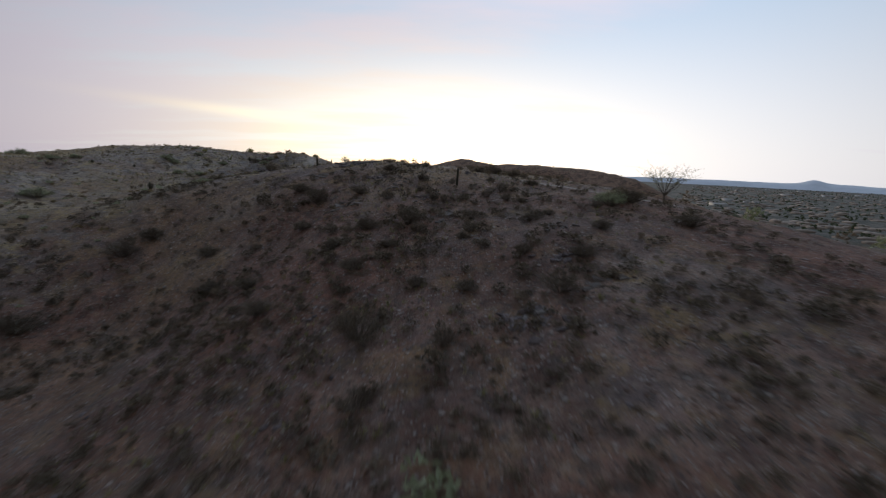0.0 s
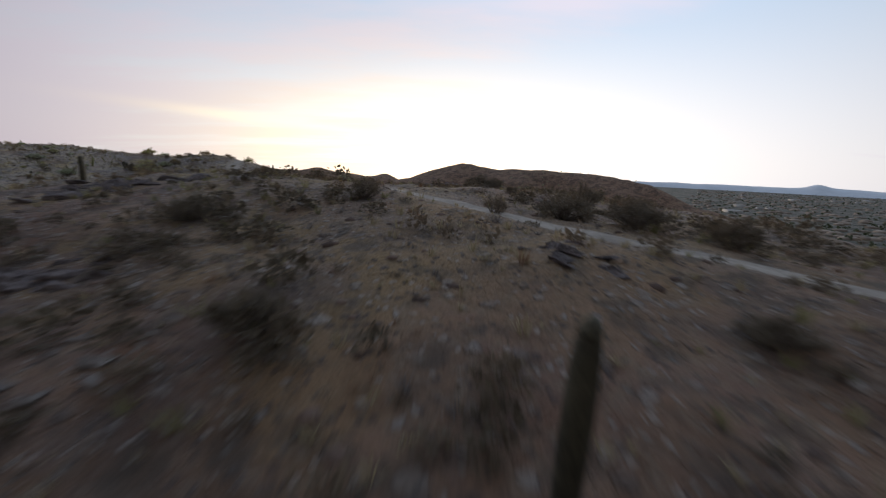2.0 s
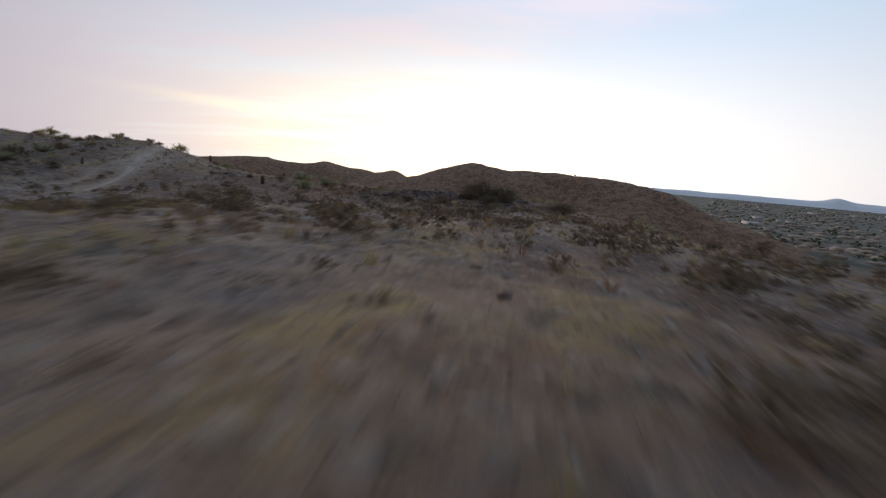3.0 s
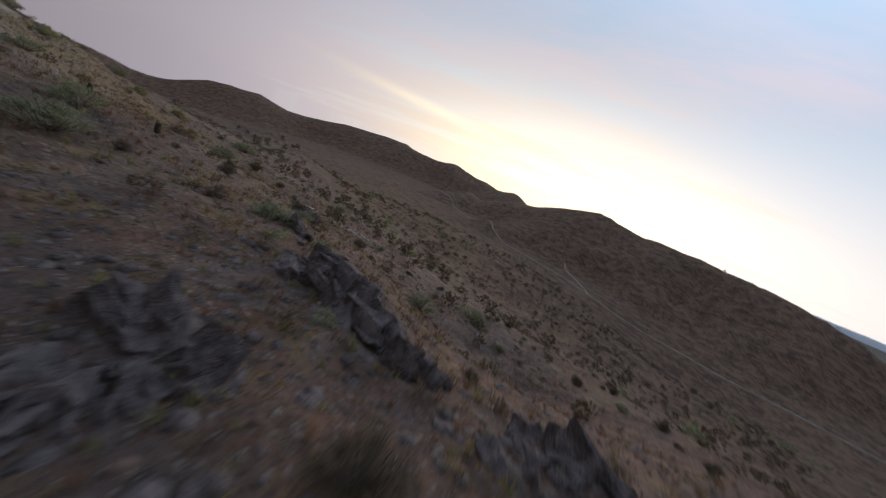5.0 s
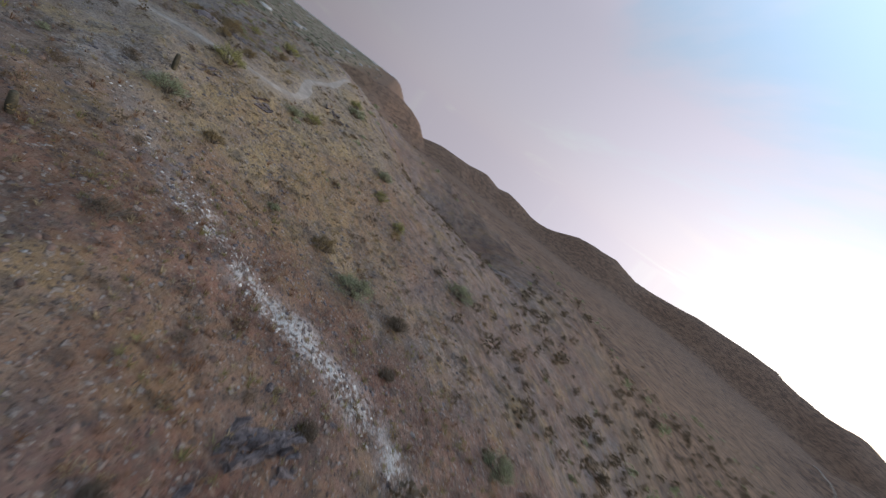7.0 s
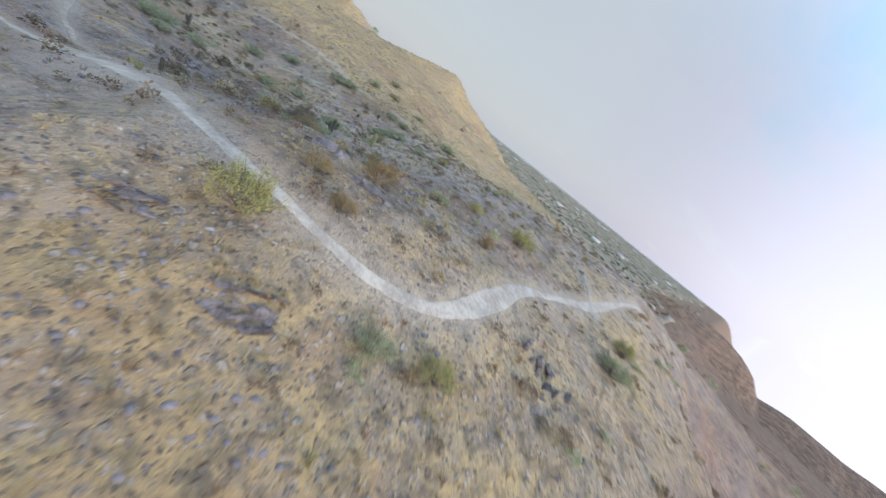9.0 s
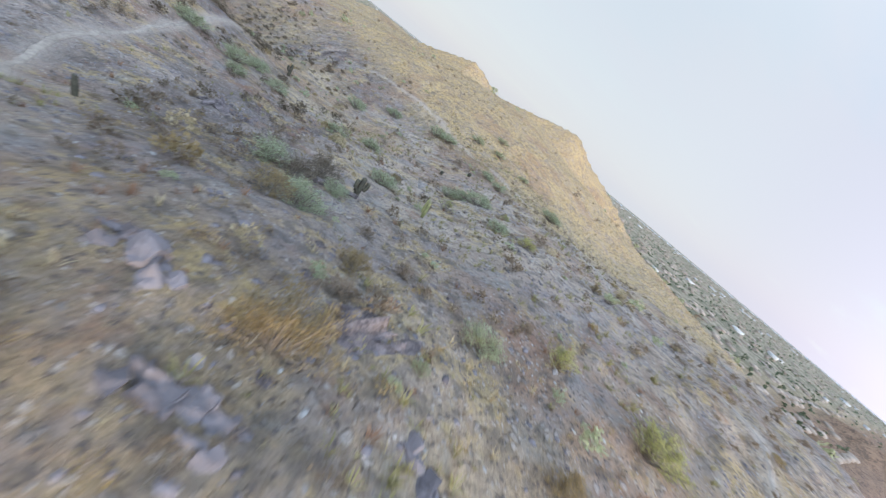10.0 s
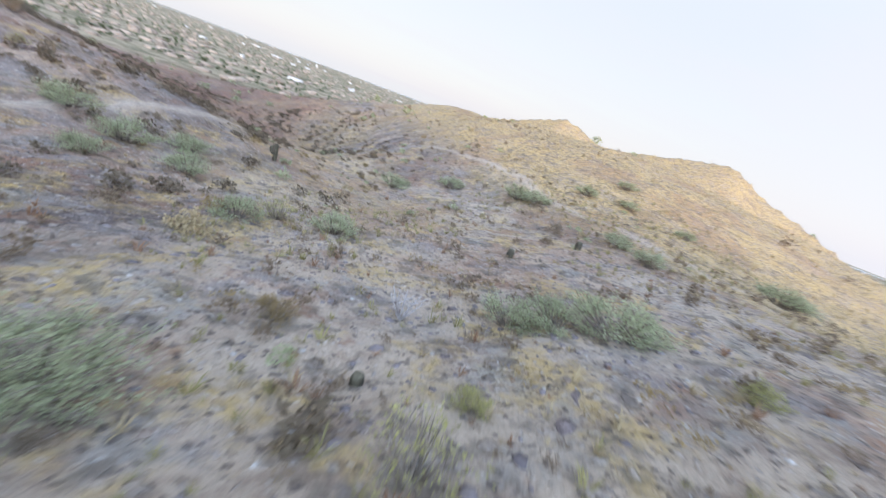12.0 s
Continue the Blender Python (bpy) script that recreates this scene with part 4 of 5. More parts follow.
def vase_meshes(seed, stems, leaves, leaf, mat_leaf, rise=0.9, gather=0.45):
    """A loose shrub about a metre wide: thin stems fanning from the root, with fine leaf tufts on their outer ends."""
    rnd = random.Random(seed)
    tv, tf, lv, lf, runs = [], [], [], [], []
    for k in range(stems):
        a, out = rnd.uniform(0, 6.28), 0.5 * rnd.uniform(0.03, 1.0) ** 0.55
        top = rise * rnd.uniform(0.5, 0.8) * (1.0 - 2.6 * out * out)
        bend = Vector((math.cos(a) * out * 0.6, math.sin(a) * out * 0.6, top * 0.5))
        tip = Vector((math.cos(a) * out, math.sin(a) * out, top)) + Vector((rnd.gauss(0, 0.03), rnd.gauss(0, 0.03), 0))
        add_to(tv, tf, tube([(0.03 * math.cos(a), 0.03 * math.sin(a), -0.06), bend, tip], [0.013, 0.008, 0.003], 3))
        runs.append((bend, tip))
        for _ in range(2):
            s = bend.lerp(tip, rnd.uniform(0.0, 0.7))
            e = s + Vector((rnd.gauss(0, 0.1), rnd.gauss(0, 0.1), rnd.uniform(0.02, 0.16)))
            add_to(tv, tf, tube([s, e], [0.006, 0.002], 3))
            runs.append((s, e))
    for k in range(leaves):
        s, e = rnd.choice(runs)
        p = s.lerp(e, rnd.random() ** gather) + Vector((rnd.gauss(0, 0.028), rnd.gauss(0, 0.028), rnd.gauss(0, 0.024)))
        if p.z < 0.02:
            continue
        along = ((e - s).normalized() + Vector((rnd.gauss(0, 0.6), rnd.gauss(0, 0.6), rnd.gauss(0.1, 0.6)))).normalized()
        side = along.orthogonal().normalized()
        side.rotate(Matrix.Rotation(rnd.uniform(0, 6.28), 3, along))
        w = leaf * rnd.uniform(0.6, 1.4)
        n = len(lv)
        lv.extend([p - side * w * 0.3, p + along * w * 0.5 - side * w * 0.28, p + along * w, p + along * w * 0.5 + side * w * 0.32])
        lf.append((n, n + 1, n + 2, n + 3))
    return mesh_of("branchwork", tv, tf, MAT_TWIG), mesh_of("foliage", lv, lf, mat_leaf)


KINDS = {
    "loose": [vase_meshes(210 + k, 46, 5600, 0.021, MAT_SAGE, 0.78, 0.85) for k in range(4)],
    "dusk": [vase_meshes(230 + k, 42, 4600, 0.02, MAT_DUSK, 0.78, 0.85) for k in range(4)],
    "creosote": [vase_meshes(330 + k, 64, 6400, 0.022, MAT_DUSK, 0.95, 0.62) for k in range(3)],
    "ochre": [vase_meshes(270 + k, 40, 4200, 0.024, MAT_OCHRE, 0.8, 0.6) for k in range(3)],
    "thin": [vase_meshes(250 + k, 34, 620, 0.03, MAT_GREEN, 1.0, 0.3) for k in range(2)],
    "sage": [vase_meshes(10 + k, 30, 2200, 0.03, MAT_SAGE, 0.75, 0.8) for k in range(4)],
    "green": [vase_meshes(30 + k, 40, 4200, 0.022, MAT_GREEN, 0.75, 0.85) for k in range(3)],
    "brown": [vase_meshes(50 + k, 32, 1700, 0.03, MAT_BROWN, 0.75, 0.8) for k in range(3)],
    "straw": [shrub_meshes(70 + k, 1.0, 0.5, 420, 0.08, 10, MAT_STRAW) for k in range(2)],
}
SHRUB_RND = random.Random(77)


def shrub(kind, x, y, size, label, tall=1.0):
    twigs, leaves = SHRUB_RND.choice(KINDS[kind])
    root = new("shrub")
    s = size * SHRUB_RND.uniform(0.9, 1.1)
    root.matrix_world = pose(x, y, float(ground_z(x, y)) - 0.03, 0, 0, SHRUB_RND.uniform(0, 360)) @ Matrix.Diagonal((s * SHRUB_RND.uniform(0.85, 1.15), s, s * tall, 1))
    part("branchwork", twigs, None, root)
    part("foliage", leaves, None, root)
    return tagged(root, label, "shrub", "desert shrubs")


SAGE_WEST = [(-50.3, 105.4, 2.4), (-51.1, 110.8, 2.2), (-53.3, 107.8, 1.6), (-57, 87.5, 2.4), (-58.6, 100.2, 2.4), (-61.2, 86.6, 2.4), (-67.6, 95.1, 2.2), (-70.4, 96.1, 2.5), (-67.4, 104.1, 2.1),
             (-49.1, 75.1, 2.6), (-42.5, 76.2, 2.6), (-80.5, 64.5, 3), (-30.7, 86.3, 3.2), (-56.7, 118.6, 1.5), (-51.5, 80, 2.4), (-47.5, 82.5, 2.4),
             (-78.7, 63.5, 3.2), (-68.9, 95.5, 1.8), (-65, 59.3, 3.2), (-71.9, 58.2, 3.2), (-87.7, 61.7, 2.4), (-94.7, 58.5, 2.3), (-91.5, 65, 2.1)]
SAGE_EAST = [(-81.2, 83.5, 2.3), (-82, 79, 2.4), (-95.4, 70.5, 2.2), (-93.7, 83.4, 3.2), (-31.9, 139.7, 2.6),
             (-34.9, 123.5, 2.0), (-45.8, 128.7, 1.6), (-53.6, 139.8, 2.4), (-45.1, 153.6, 3), (-25.1, 154.6, 3), (-63.9, 133, 2.4), (-15.7, 117, 2.6), (-6.7, 121.8, 1.6),
             (-3.6, 142.4, 2.8), (0.4, 152.7, 3), (-20.8, 120.4, 2.6), (-16.8, 110, 2.1), (-47, 78.3, 2.8), (16.5, 37.5, 3.2)]
BROWN_TOP = [(-49.8, 111.7, 1.6), (-54, 112.3, 0.9), (-54.4, 115.8, 0.9), (-52.2, 116.4, 1.1), (-51.4, 118.2, 1), (-61, 96.8, 1.1), (-46, 123.5, 1.4), (-49.7, 120.4, 1.8),
             (-45.6, 121.4, 1.3), (-34.3, 127, 1.2), (-35.2, 121.2, 1), (-34.1, 136.4, 1.8)]
GREEN_TOP = [(-65, 99.9, 1), (-71.6, 99.3, 1.2), (-42.5, 123.5, 2.8), (-67.6, 107.3, 1.8), (-60.8, 119, 1.7), (-62.9, 122.5, 2.4), (-34, 82.2, 2.8), (-48.1, 130.2, 1.9), (-68, 132.3, 2.2), (-49.2, 140, 2.2), (-46, 143.2, 2.2), (-36.3, 88, 2.4)]
BROWN_SOUTH = [(-7.2, 34.9, 2), (2.4, 33.1, 1.4), (2.2, 30.3, 1.5), (-2.2, 31.6, 1.4), (8, 32.6, 1.4), (-4.5, 19, 2.6), (-37.2, 42.1, 3.2), (-38.9, 31.5, 3.2), (-3.4, 14, 1.7),
               (0.3, 16.8, 1.6), (6.9, 20.7, 2), (-0.1, 39.7, 1.1), (4.5, 40.7, 1.5), (6.3, 43.1, 1.5), (-15.2, 44.5, 3), (-6.4, 41.7, 1.8), (6.4, 39.3, 1.2), (-3.1, 56.3, 1.3),
               (7.6, 56.4, 1.8), (7, 60.9, 2.2), (9.3, 53.4, 1.6), (-3.3, 33.8, 2.4), (3.8, 62.9, 0.9), (-23, 70.2, 2.4), (-28.6, 62.4, 2.4), (-53, 105.5, 2.4), (-51.2, 107.6, 2)]
for x, y, s in SAGE_WEST + SAGE_EAST:
    shrub("loose", x, y, s * 1.3, "grey green desert shrub on stony ground", 0.72)
for x, y, s in BROWN_TOP:
    shrub("ochre" if s > 1.05 else "brown", x, y, s * 1.2, "ochre dry shrub on gravel" if s > 1.05 else "dry brown shrub on gravel")
for x, y, s in GREEN_TOP:
    shrub("green", x, y, s, "yellow green shrub in dry grass")
for x, y, s in BROWN_SOUTH:
    shrub("dusk", x, y, s * 1.15, "dull brown desert shrub on the stony slope")

# loose growth between them, thicker in hollows
rng = np.random.default_rng(12)


def strewn(n, x0, x1, y0, y1, density, clear=1.0):
    """Random places in a stretch of the plan, kept by a density between 0 and 1 and clear of the footpath."""
    x, y = rng.uniform(x0, x1, n), rng.uniform(y0, y1, n)
    keep = rng.uniform(0, 1, n) < density(x, y)
    d = np.minimum(line_distance(x, y, TRAIL)[0], line_distance(x, y, BRANCH)[0])
    keep &= d > clear
    return x[keep], y[keep]


def clumps(x, y):
    return np.clip(0.3 + 2.6 * fbm(x, y, 16, 3, 301), 0.03, 1)


for x, y, s in [(5.7, 105.2, 4.4), (8, 104.6, 3.6), (7.7, 102.9, 2.8), (4.3, 103.1, 2.4), (14.2, 102.6, 3.0), (6.1, 100.9, 2.6), (5.9, 111.6, 1.7), (4.8, 56.7, 2.6), (7, 55.3, 2.4)]:
    shrub("creosote", x, y, s * 1.1, "large dark creosote bush on the stony slope", 0.6)
# fluffy bushes on the south slope
for x, y, s in [(-18.5, 48.1, 2.6), (-7.5, 35, 1.8), (7.3, 31.9, 1.7), (9.3, 33.6, 1.5), (7.8, 38, 1.5), (19.4, 39.7, 3.6), (1.9, 40, 1.4), (-15.1, 39.5, 2.6), (-9.7, 31.5, 2.4), (1.5, 29.2, 1.3), (-3.2, 35.8, 2.2), (-6.6, 26.8, 2.2),
                (-4.5, 29.5, 1.7), (3, 27.1, 1.5), (18.2, 39.3, 3.2), (20.9, 31.5, 2.6), (9.3, 24.3, 2.2), (-16.2, 29.8, 2.8), (-1.7, 23.7, 2), (-10.2, 45.3, 2.2), (-1.2, 40.7, 1.3), (-35.7, 44.9, 3.6), (-26, 40, 3), (-22, 34, 2.6),
                (-12.5, 24, 2.4), (12.5, 29.5, 1.9), (14.5, 36, 1.8), (-3, 47.5, 1.5), (5.5, 47.3, 1.5), (10.5, 46, 1.7), (-8, 53.5, 1.8), (1.6, 22.4, 1.6), (5.6, 25.6, 1.5)]:
    shrub("creosote", x, y, s, "dark fluffy creosote bush on the south slope", 0.62)
# bushes on the reddish east slope and down to the valley
for k in range(70):
    x, y = SHRUB_RND.uniform(-34, 22), SHRUB_RND.uniform(112, 175)
    if y < 128 and x > -14:
        continue
    kind = ("creosote", "brown", "loose", "creosote")[k % 4]
    shrub(kind, x, y, SHRUB_RND.uniform(0.8, 1.9), "soft grey green shrub on the reddish slope" if kind == "loose" else "soft dark brown shrub on the reddish slope", 0.8)
shrub("brown", 1.9, 55.7, 1.15, "reddish brown fine-twigged shrub beside the footpath", 1.15)
for x, y, s in [(-23.9, 66.7, 1.5), (-28.5, 66.4, 1.1), (-35.5, 70.6, 1.6), (-43.5, 75.5, 1.4), (-16.7, 63.1, 1.6), (-58.3, 86, 1.8), (-63.9, 101.5, 1.6), (-107.4, 124.8, 1.0), (-112.5, 127.4, 0.8)]:
    shrub("thin", x, y, s, "sparse yellow green bush on the ridge crest")
STREWN_LABELS = {"brown": "small dry brown shrub on the slope", "sage": "small grey green shrub on the slope", "loose": "loose grey green shrub on the slope",
                 "dusk": "dull olive brown shrub on the slope", "straw": "clump of pale dry grass on the slope", "ochre": "ochre dry shrub on the slope"}
SPARE = {kind: [] for kind in STREWN_LABELS}
px, py = strewn(1650, -92, 18, 12, 165, clumps, 1.2)
for k, (x, y) in enumerate(zip(px, py)):
    kind = ("brown", "loose", "dusk", "brown", "straw", "sage")[k % 6]
    if y < 95 and x > -40:
        kind = "brown" if k % 3 else "dusk"
    elif x < -38 and kind == "dusk":
        kind = "ochre"
    size = 0.45 + 1.1 * SHRUB_RND.random() ** 2
    if k < 90:
        shrub(kind, float(x), float(y), size, STREWN_LABELS[kind])
    else:
        SPARE[kind].append((x, y, float(ground_z(x, y)) - 0.03, SHRUB_RND.uniform(0, 6.28), size, size))


def dead_bush(x, y, size, label):
    """Bare grey branches fanning from one root, forking twice."""
    rnd = random.Random(31)
    v, f = [], []
    root = new("dead_bush")
    root.location = (x, y, float(ground_z(x, y)) - 0.03)
    for k in range(14):
        a, out = rnd.uniform(0, 6.28), rnd.uniform(0.15, 0.5) * size
        mid = Vector((math.cos(a) * out * 0.5, math.sin(a) * out * 0.5, size * rnd.uniform(0.22, 0.4)))
        add_to(v, f, tube([(0, 0, -0.05), mid, mid * 1.7], [0.03, 0.018, 0.008], 5))
        for _ in range(5):
            s = mid * rnd.uniform(0.8, 1.6)
            e = s + Vector((rnd.gauss(0, 0.13), rnd.gauss(0, 0.13), rnd.uniform(0.02, 0.22))) * size
            add_to(v, f, tube([s, e], [0.011, 0.004], 3))
    part("branchwork", mesh_of("branchwork", v, f, MAT_DEAD), None, root)
    return tagged(root, label, "bush", "desert shrubs")


dead_bush(-64.2, 95.4, 1.5, "bare silver grey dead bush in the gully")
cactus(-70.7, 86.1, 0.6, 0.2, label="small dark barrel cactus on the pale slope")
cactus(-76.7, 82.4, 0.7, 0.22, label="squat dark barrel cactus below the golden slope")
cactus(-63.1, 99.1, 0.32, 0.13, label="tiny dark barrel cactus in the gully")


def small_tree(x, y, tall, label):
    """A low desert tree: a short trunk, forking limbs and a thin fine crown."""
    rnd = random.Random(8)
    root = new("tree")
    root.location = (x, y, float(ground_z(x, y)) - 0.05)
    v, f, lv, lf = [], [], [], []
    add_to(v, f, tube([(0, 0, -0.1), (0.03, 0, tall * 0.14), (0.0, 0.02, tall * 0.24)], [0.13, 0.1, 0.09], 7))
    for k in range(16):
        a = k * 2.4 + rnd.uniform(-0.3, 0.3)
        reach = tall * rnd.uniform(0.25, 0.62)
        bend = Vector((math.cos(a) * reach * 0.45, math.sin(a) * reach * 0.45, tall * rnd.uniform(0.42, 0.6)))
        tip = Vector((math.cos(a) * reach, math.sin(a) * reach, tall * rnd.uniform(0.6, 0.98)))
        add_to(v, f, tube([(0, 0, tall * 0.2), bend, tip], [0.055, 0.03, 0.008], 5))
        for _ in range(9):
            s = bend.lerp(tip, rnd.uniform(0.1, 1))
            e = s + Vector((rnd.gauss(0, 0.14), rnd.gauss(0, 0.14), rnd.uniform(0.0, 0.2))) * tall
            add_to(v, f, tube([s, e], [0.012, 0.004], 3))
            for _ in range(16):
                p = s.lerp(e, rnd.random()) + Vector((rnd.gauss(0, 0.05), rnd.gauss(0, 0.05), rnd.gauss(0, 0.05)))
                d = Vector((rnd.gauss(0, 1), rnd.gauss(0, 1), rnd.gauss(0, 1))).normalized()
                c = d.orthogonal().normalized()
                n = len(lv)
                lv.extend([p, p + d * 0.04 + c * 0.02, p + d * 0.09, p + d * 0.04 - c * 0.02])
                lf.append((n, n + 1, n + 2, n + 3))
    part("branchwork", mesh_of("branchwork", v, f, MAT_TWIG), None, root)
    part("foliage", mesh_of("foliage", lv, lf, MAT_GREEN), None, root)
    return tagged(root, label, "tree", "desert trees")


small_tree(25.4, 44, 4.7, "low thin-crowned desert tree on the ridge")


def joined(name, meshes, places, mat, label, category, group=""):
    """Many copies laid into one mesh. places: rows of x, y, z, turn, width, height."""
    cos, faces, base = [], [], 0
    for k, (x, y, z, turn, w, h) in enumerate(places):
        co, fa = meshes[k % len(meshes)]
        c, s = math.cos(turn), math.sin(turn)
        m = np.stack([x + w * (co[:, 0] * c - co[:, 1] * s), y + w * (co[:, 0] * s + co[:, 1] * c), z + h * co[:, 2]], 1)
        cos.append(m)
        faces.append(fa + base)
        base += len(co)
    me = raw_mesh(name, np.concatenate(cos), np.concatenate(faces))
    me.materials.append(mat)
    return tagged(new(name, me), label, category, group, "stuff")


SPARE_LOOK = {"brown": (MAT_BROWN, "dry brown bushes spread over the slope"), "sage": (MAT_SAGE, "grey green bushes spread over the slope"), "loose": (MAT_SAGE, "loose grey green bushes among stones"),
              "dusk": (MAT_DUSK, "dull olive bushes spread over the slope"), "straw": (MAT_STRAW, "pale dry grass clumps on the slope"), "ochre": (MAT_OCHRE, "ochre dry bushes spread over the slope")}


def arrays(me):
    co = np.empty(len(me.vertices) * 3)
    me.vertices.foreach_get("co", co)
    return co.reshape(-1, 3), np.array([p.vertices[:] for p in me.polygons])


def rows_at(x, y, lo, hi, flat=0.6, sink=0.0, power=2.0):
    n = len(x)
    w = lo + (hi - lo) * rng.uniform(0, 1, n) ** power
    return np.stack([x, y, ground_z(x, y) - sink * w, rng.uniform(0, 6.28, n), w, w * flat * rng.uniform(0.7, 1.4, n)], 1)


SCATTER = [arrays(vase_meshes(311 + k, 24, 220, 0.1, MAT_SAGE, 0.8, 0.8)[1]) for k in range(3)]
for kind, places in SPARE.items():
    joined("scattered_bushes", SCATTER, places, *SPARE_LOOK[kind], "bushes")
SMALL = {"sage": [arrays(shrub_meshes(110 + k, 1.0, 0.62, 62, 0.21, 9, MAT_SAGE)[1]) for k in range(3)],
         "brown": [arrays(shrub_meshes(130 + k, 1.0, 0.55, 46, 0.2, 8, MAT_BROWN)[1]) for k in range(3)],
         "straw": [arrays(shrub_meshes(150 + k, 1.0, 0.5, 34, 0.15, 6, MAT_STRAW)[1]) for k in range(3)]}


def wide_density(x, y):
    return np.clip(0.35 + 2.2 * fbm(x, y, 40, 3, 311), 0.05, 1) * smooth(ground_z(x, y), PLAIN_Z + 4, PLAIN_Z + 12)


px, py = strewn(9500, -330, 320, -150, 620, wide_density, 1.2)
far = (px < -96) | (px > 20) | (py < 10) | (py > 168)
px, py = px[far], py[far]
n = len(px)
joined("far_shrubs", SMALL["sage"], rows_at(px[: n // 2], py[: n // 2], 0.8, 3.4, 0.9), MAT_SAGE, "grey green shrubs scattered over the slopes", "shrubs")
joined("far_brown_shrubs", SMALL["brown"], rows_at(px[n // 2:], py[n // 2:], 0.6, 2.4, 0.9), MAT_BROWN, "dull brown shrubs scattered over the slopes", "shrubs")
px, py = strewn(6400, -90, 90, 126, 350, lambda x, y: np.clip(0.4 + 1.3 * fbm(x, y, 14, 3, 351), 0.05, 1) * smooth(y, 124, 165) * np.where((x < -20) & (y < 165), 0.7, 1.0), 1.0)
n = len(px) // 2
joined("slope_bushes", SMALL["sage"], rows_at(px[:n], py[:n], 0.6, 2.7, 0.85), MAT_DUSK, "dull olive bushes dotted over the valley slope", "shrubs")
joined("slope_brown_bushes", SMALL["brown"], rows_at(px[n:], py[n:], 0.5, 1.9, 0.9), MAT_BROWN, "brown bushes dotted over the valley slope", "shrubs")
px, py = strewn(13000, -72, 36, -6, 112, lambda x, y: np.clip(0.3 + 0.5 * smooth(y, 62, 35) + 3.0 * fbm(x, y, 6, 3, 325), 0.05, 1) * smooth(y + 8 * fbm(x, y, 20, 2, 341), 112, 84) * smooth(x + 8 * fbm(x, y, 20, 2, 343), -66, -45) * smooth(x, 34, 18), 1.0)
n = len(px) // 2
joined("dark_scrub", [arrays(m[1]) for m in (shrub_meshes(171, 1.0, 0.5, 80, 0.16, 10, MAT_DUSK), shrub_meshes(172, 1.0, 0.45, 80, 0.16, 9, MAT_DUSK))], rows_at(px[:n], py[:n], 0.4, 1.7, 0.7), MAT_DUSK, "dark low bushes crowding the stony slope", "scrub")
joined("brown_scrub", [arrays(m[1]) for m in (shrub_meshes(173, 1.0, 0.5, 80, 0.16, 10, MAT_BROWN), shrub_meshes(174, 1.0, 0.45, 80, 0.16, 9, MAT_BROWN))], rows_at(px[n:], py[n:], 0.3, 1.1, 0.75), MAT_BROWN, "dry brown bushes between the stones", "scrub")
px, py = strewn(6000, -86, 14, 84, 160, lambda x, y: np.clip(0.35 + 2.4 * fbm(x, y, 7, 3, 335), 0.03, 1), 1.0)
n = len(px) // 2
joined("ochre_tufts", [arrays(vase_meshes(281 + k, 16, 70, 0.1, MAT_OCHRE, 0.75, 0.8)[1]) for k in range(3)], rows_at(px[:n], py[:n], 0.25, 0.95, 0.9), MAT_OCHRE, "ochre tufts of dry growth among stones", "tufts")
joined("dull_tufts", [arrays(vase_meshes(291 + k, 16, 90, 0.12, MAT_BROWN, 0.7, 0.8)[1]) for k in range(3)], rows_at(px[n:], py[n:], 0.25, 0.95, 0.9), MAT_BROWN, "dull brown tufts of dry growth among stones", "tufts")
px, py = strewn(8800, -104, 24, 8, 178, lambda x, y: np.clip(0.45 + 2.0 * fbm(x, y, 10, 3, 321), 0.05, 1), 0.9)
n = len(px) // 2
joined("low_scrub", SMALL["brown"], rows_at(px[:n], py[:n], 0.2, 0.95, 0.75), MAT_BROWN, "low dry scrub between the stones", "scrub")
joined("dry_grass", SMALL["straw"], rows_at(px[n:], py[n:], 0.15, 0.55, 0.8), MAT_STRAW, "tufts of dry straw grass", "grass")


def tuft_arrays(seed, blades=15):
    """A clump of thin dry blades fanning from one root, about a metre wide."""
    rnd = random.Random(seed)
    v, f = [], []
    for k in range(blades):
        a, out, tall = rnd.uniform(0, 6.28), rnd.uniform(0.15, 0.6), rnd.uniform(0.2, 0.7)
        base = Vector((math.cos(a) * 0.18 * rnd.random(), math.sin(a) * 0.18 * rnd.random(), -0.05))
        tip = Vector((math.cos(a) * out, math.sin(a) * out, tall))
        side = Vector((-math.sin(a), math.cos(a), 0)) * rnd.uniform(0.012, 0.03)
        mid = base.lerp(tip, 0.55) + Vector((0, 0, 0.1))
        n = len(v)
        v += [base - side, base + side, mid + side, tip, mid - side]
        f += [(n, n + 1, n + 2, n + 4), (n + 4, n + 2, n + 3, n + 5)]
        v.append(tip - side * 0.15)
    return np.array([tuple(p) for p in v]), np.array(f)


TUFTS = [tuft_arrays(500 + k) for k in range(6)]
# the stretch of hillside that lies close under the flight
NEAR_GROUND = [(0, 10), (0, 60), (6, 104), (-4, 128), (-22, 138), (-40, 126), (-54, 112), (-66, 96), (-84, 74)]


def close_by(x, y, wide=24):
    return smooth(line_distance(x, y, NEAR_GROUND)[0], wide, wide * 0.45)


def spots(x, y, size, seed, lo=-0.05, hi=0.16):
    return smooth(fbm(x, y, size, 4, seed), lo, hi)


def east_side(x, y):
    return np.maximum(smooth(x, -40, -24), smooth(y, 134, 146)) * smooth(y, 90, 100)


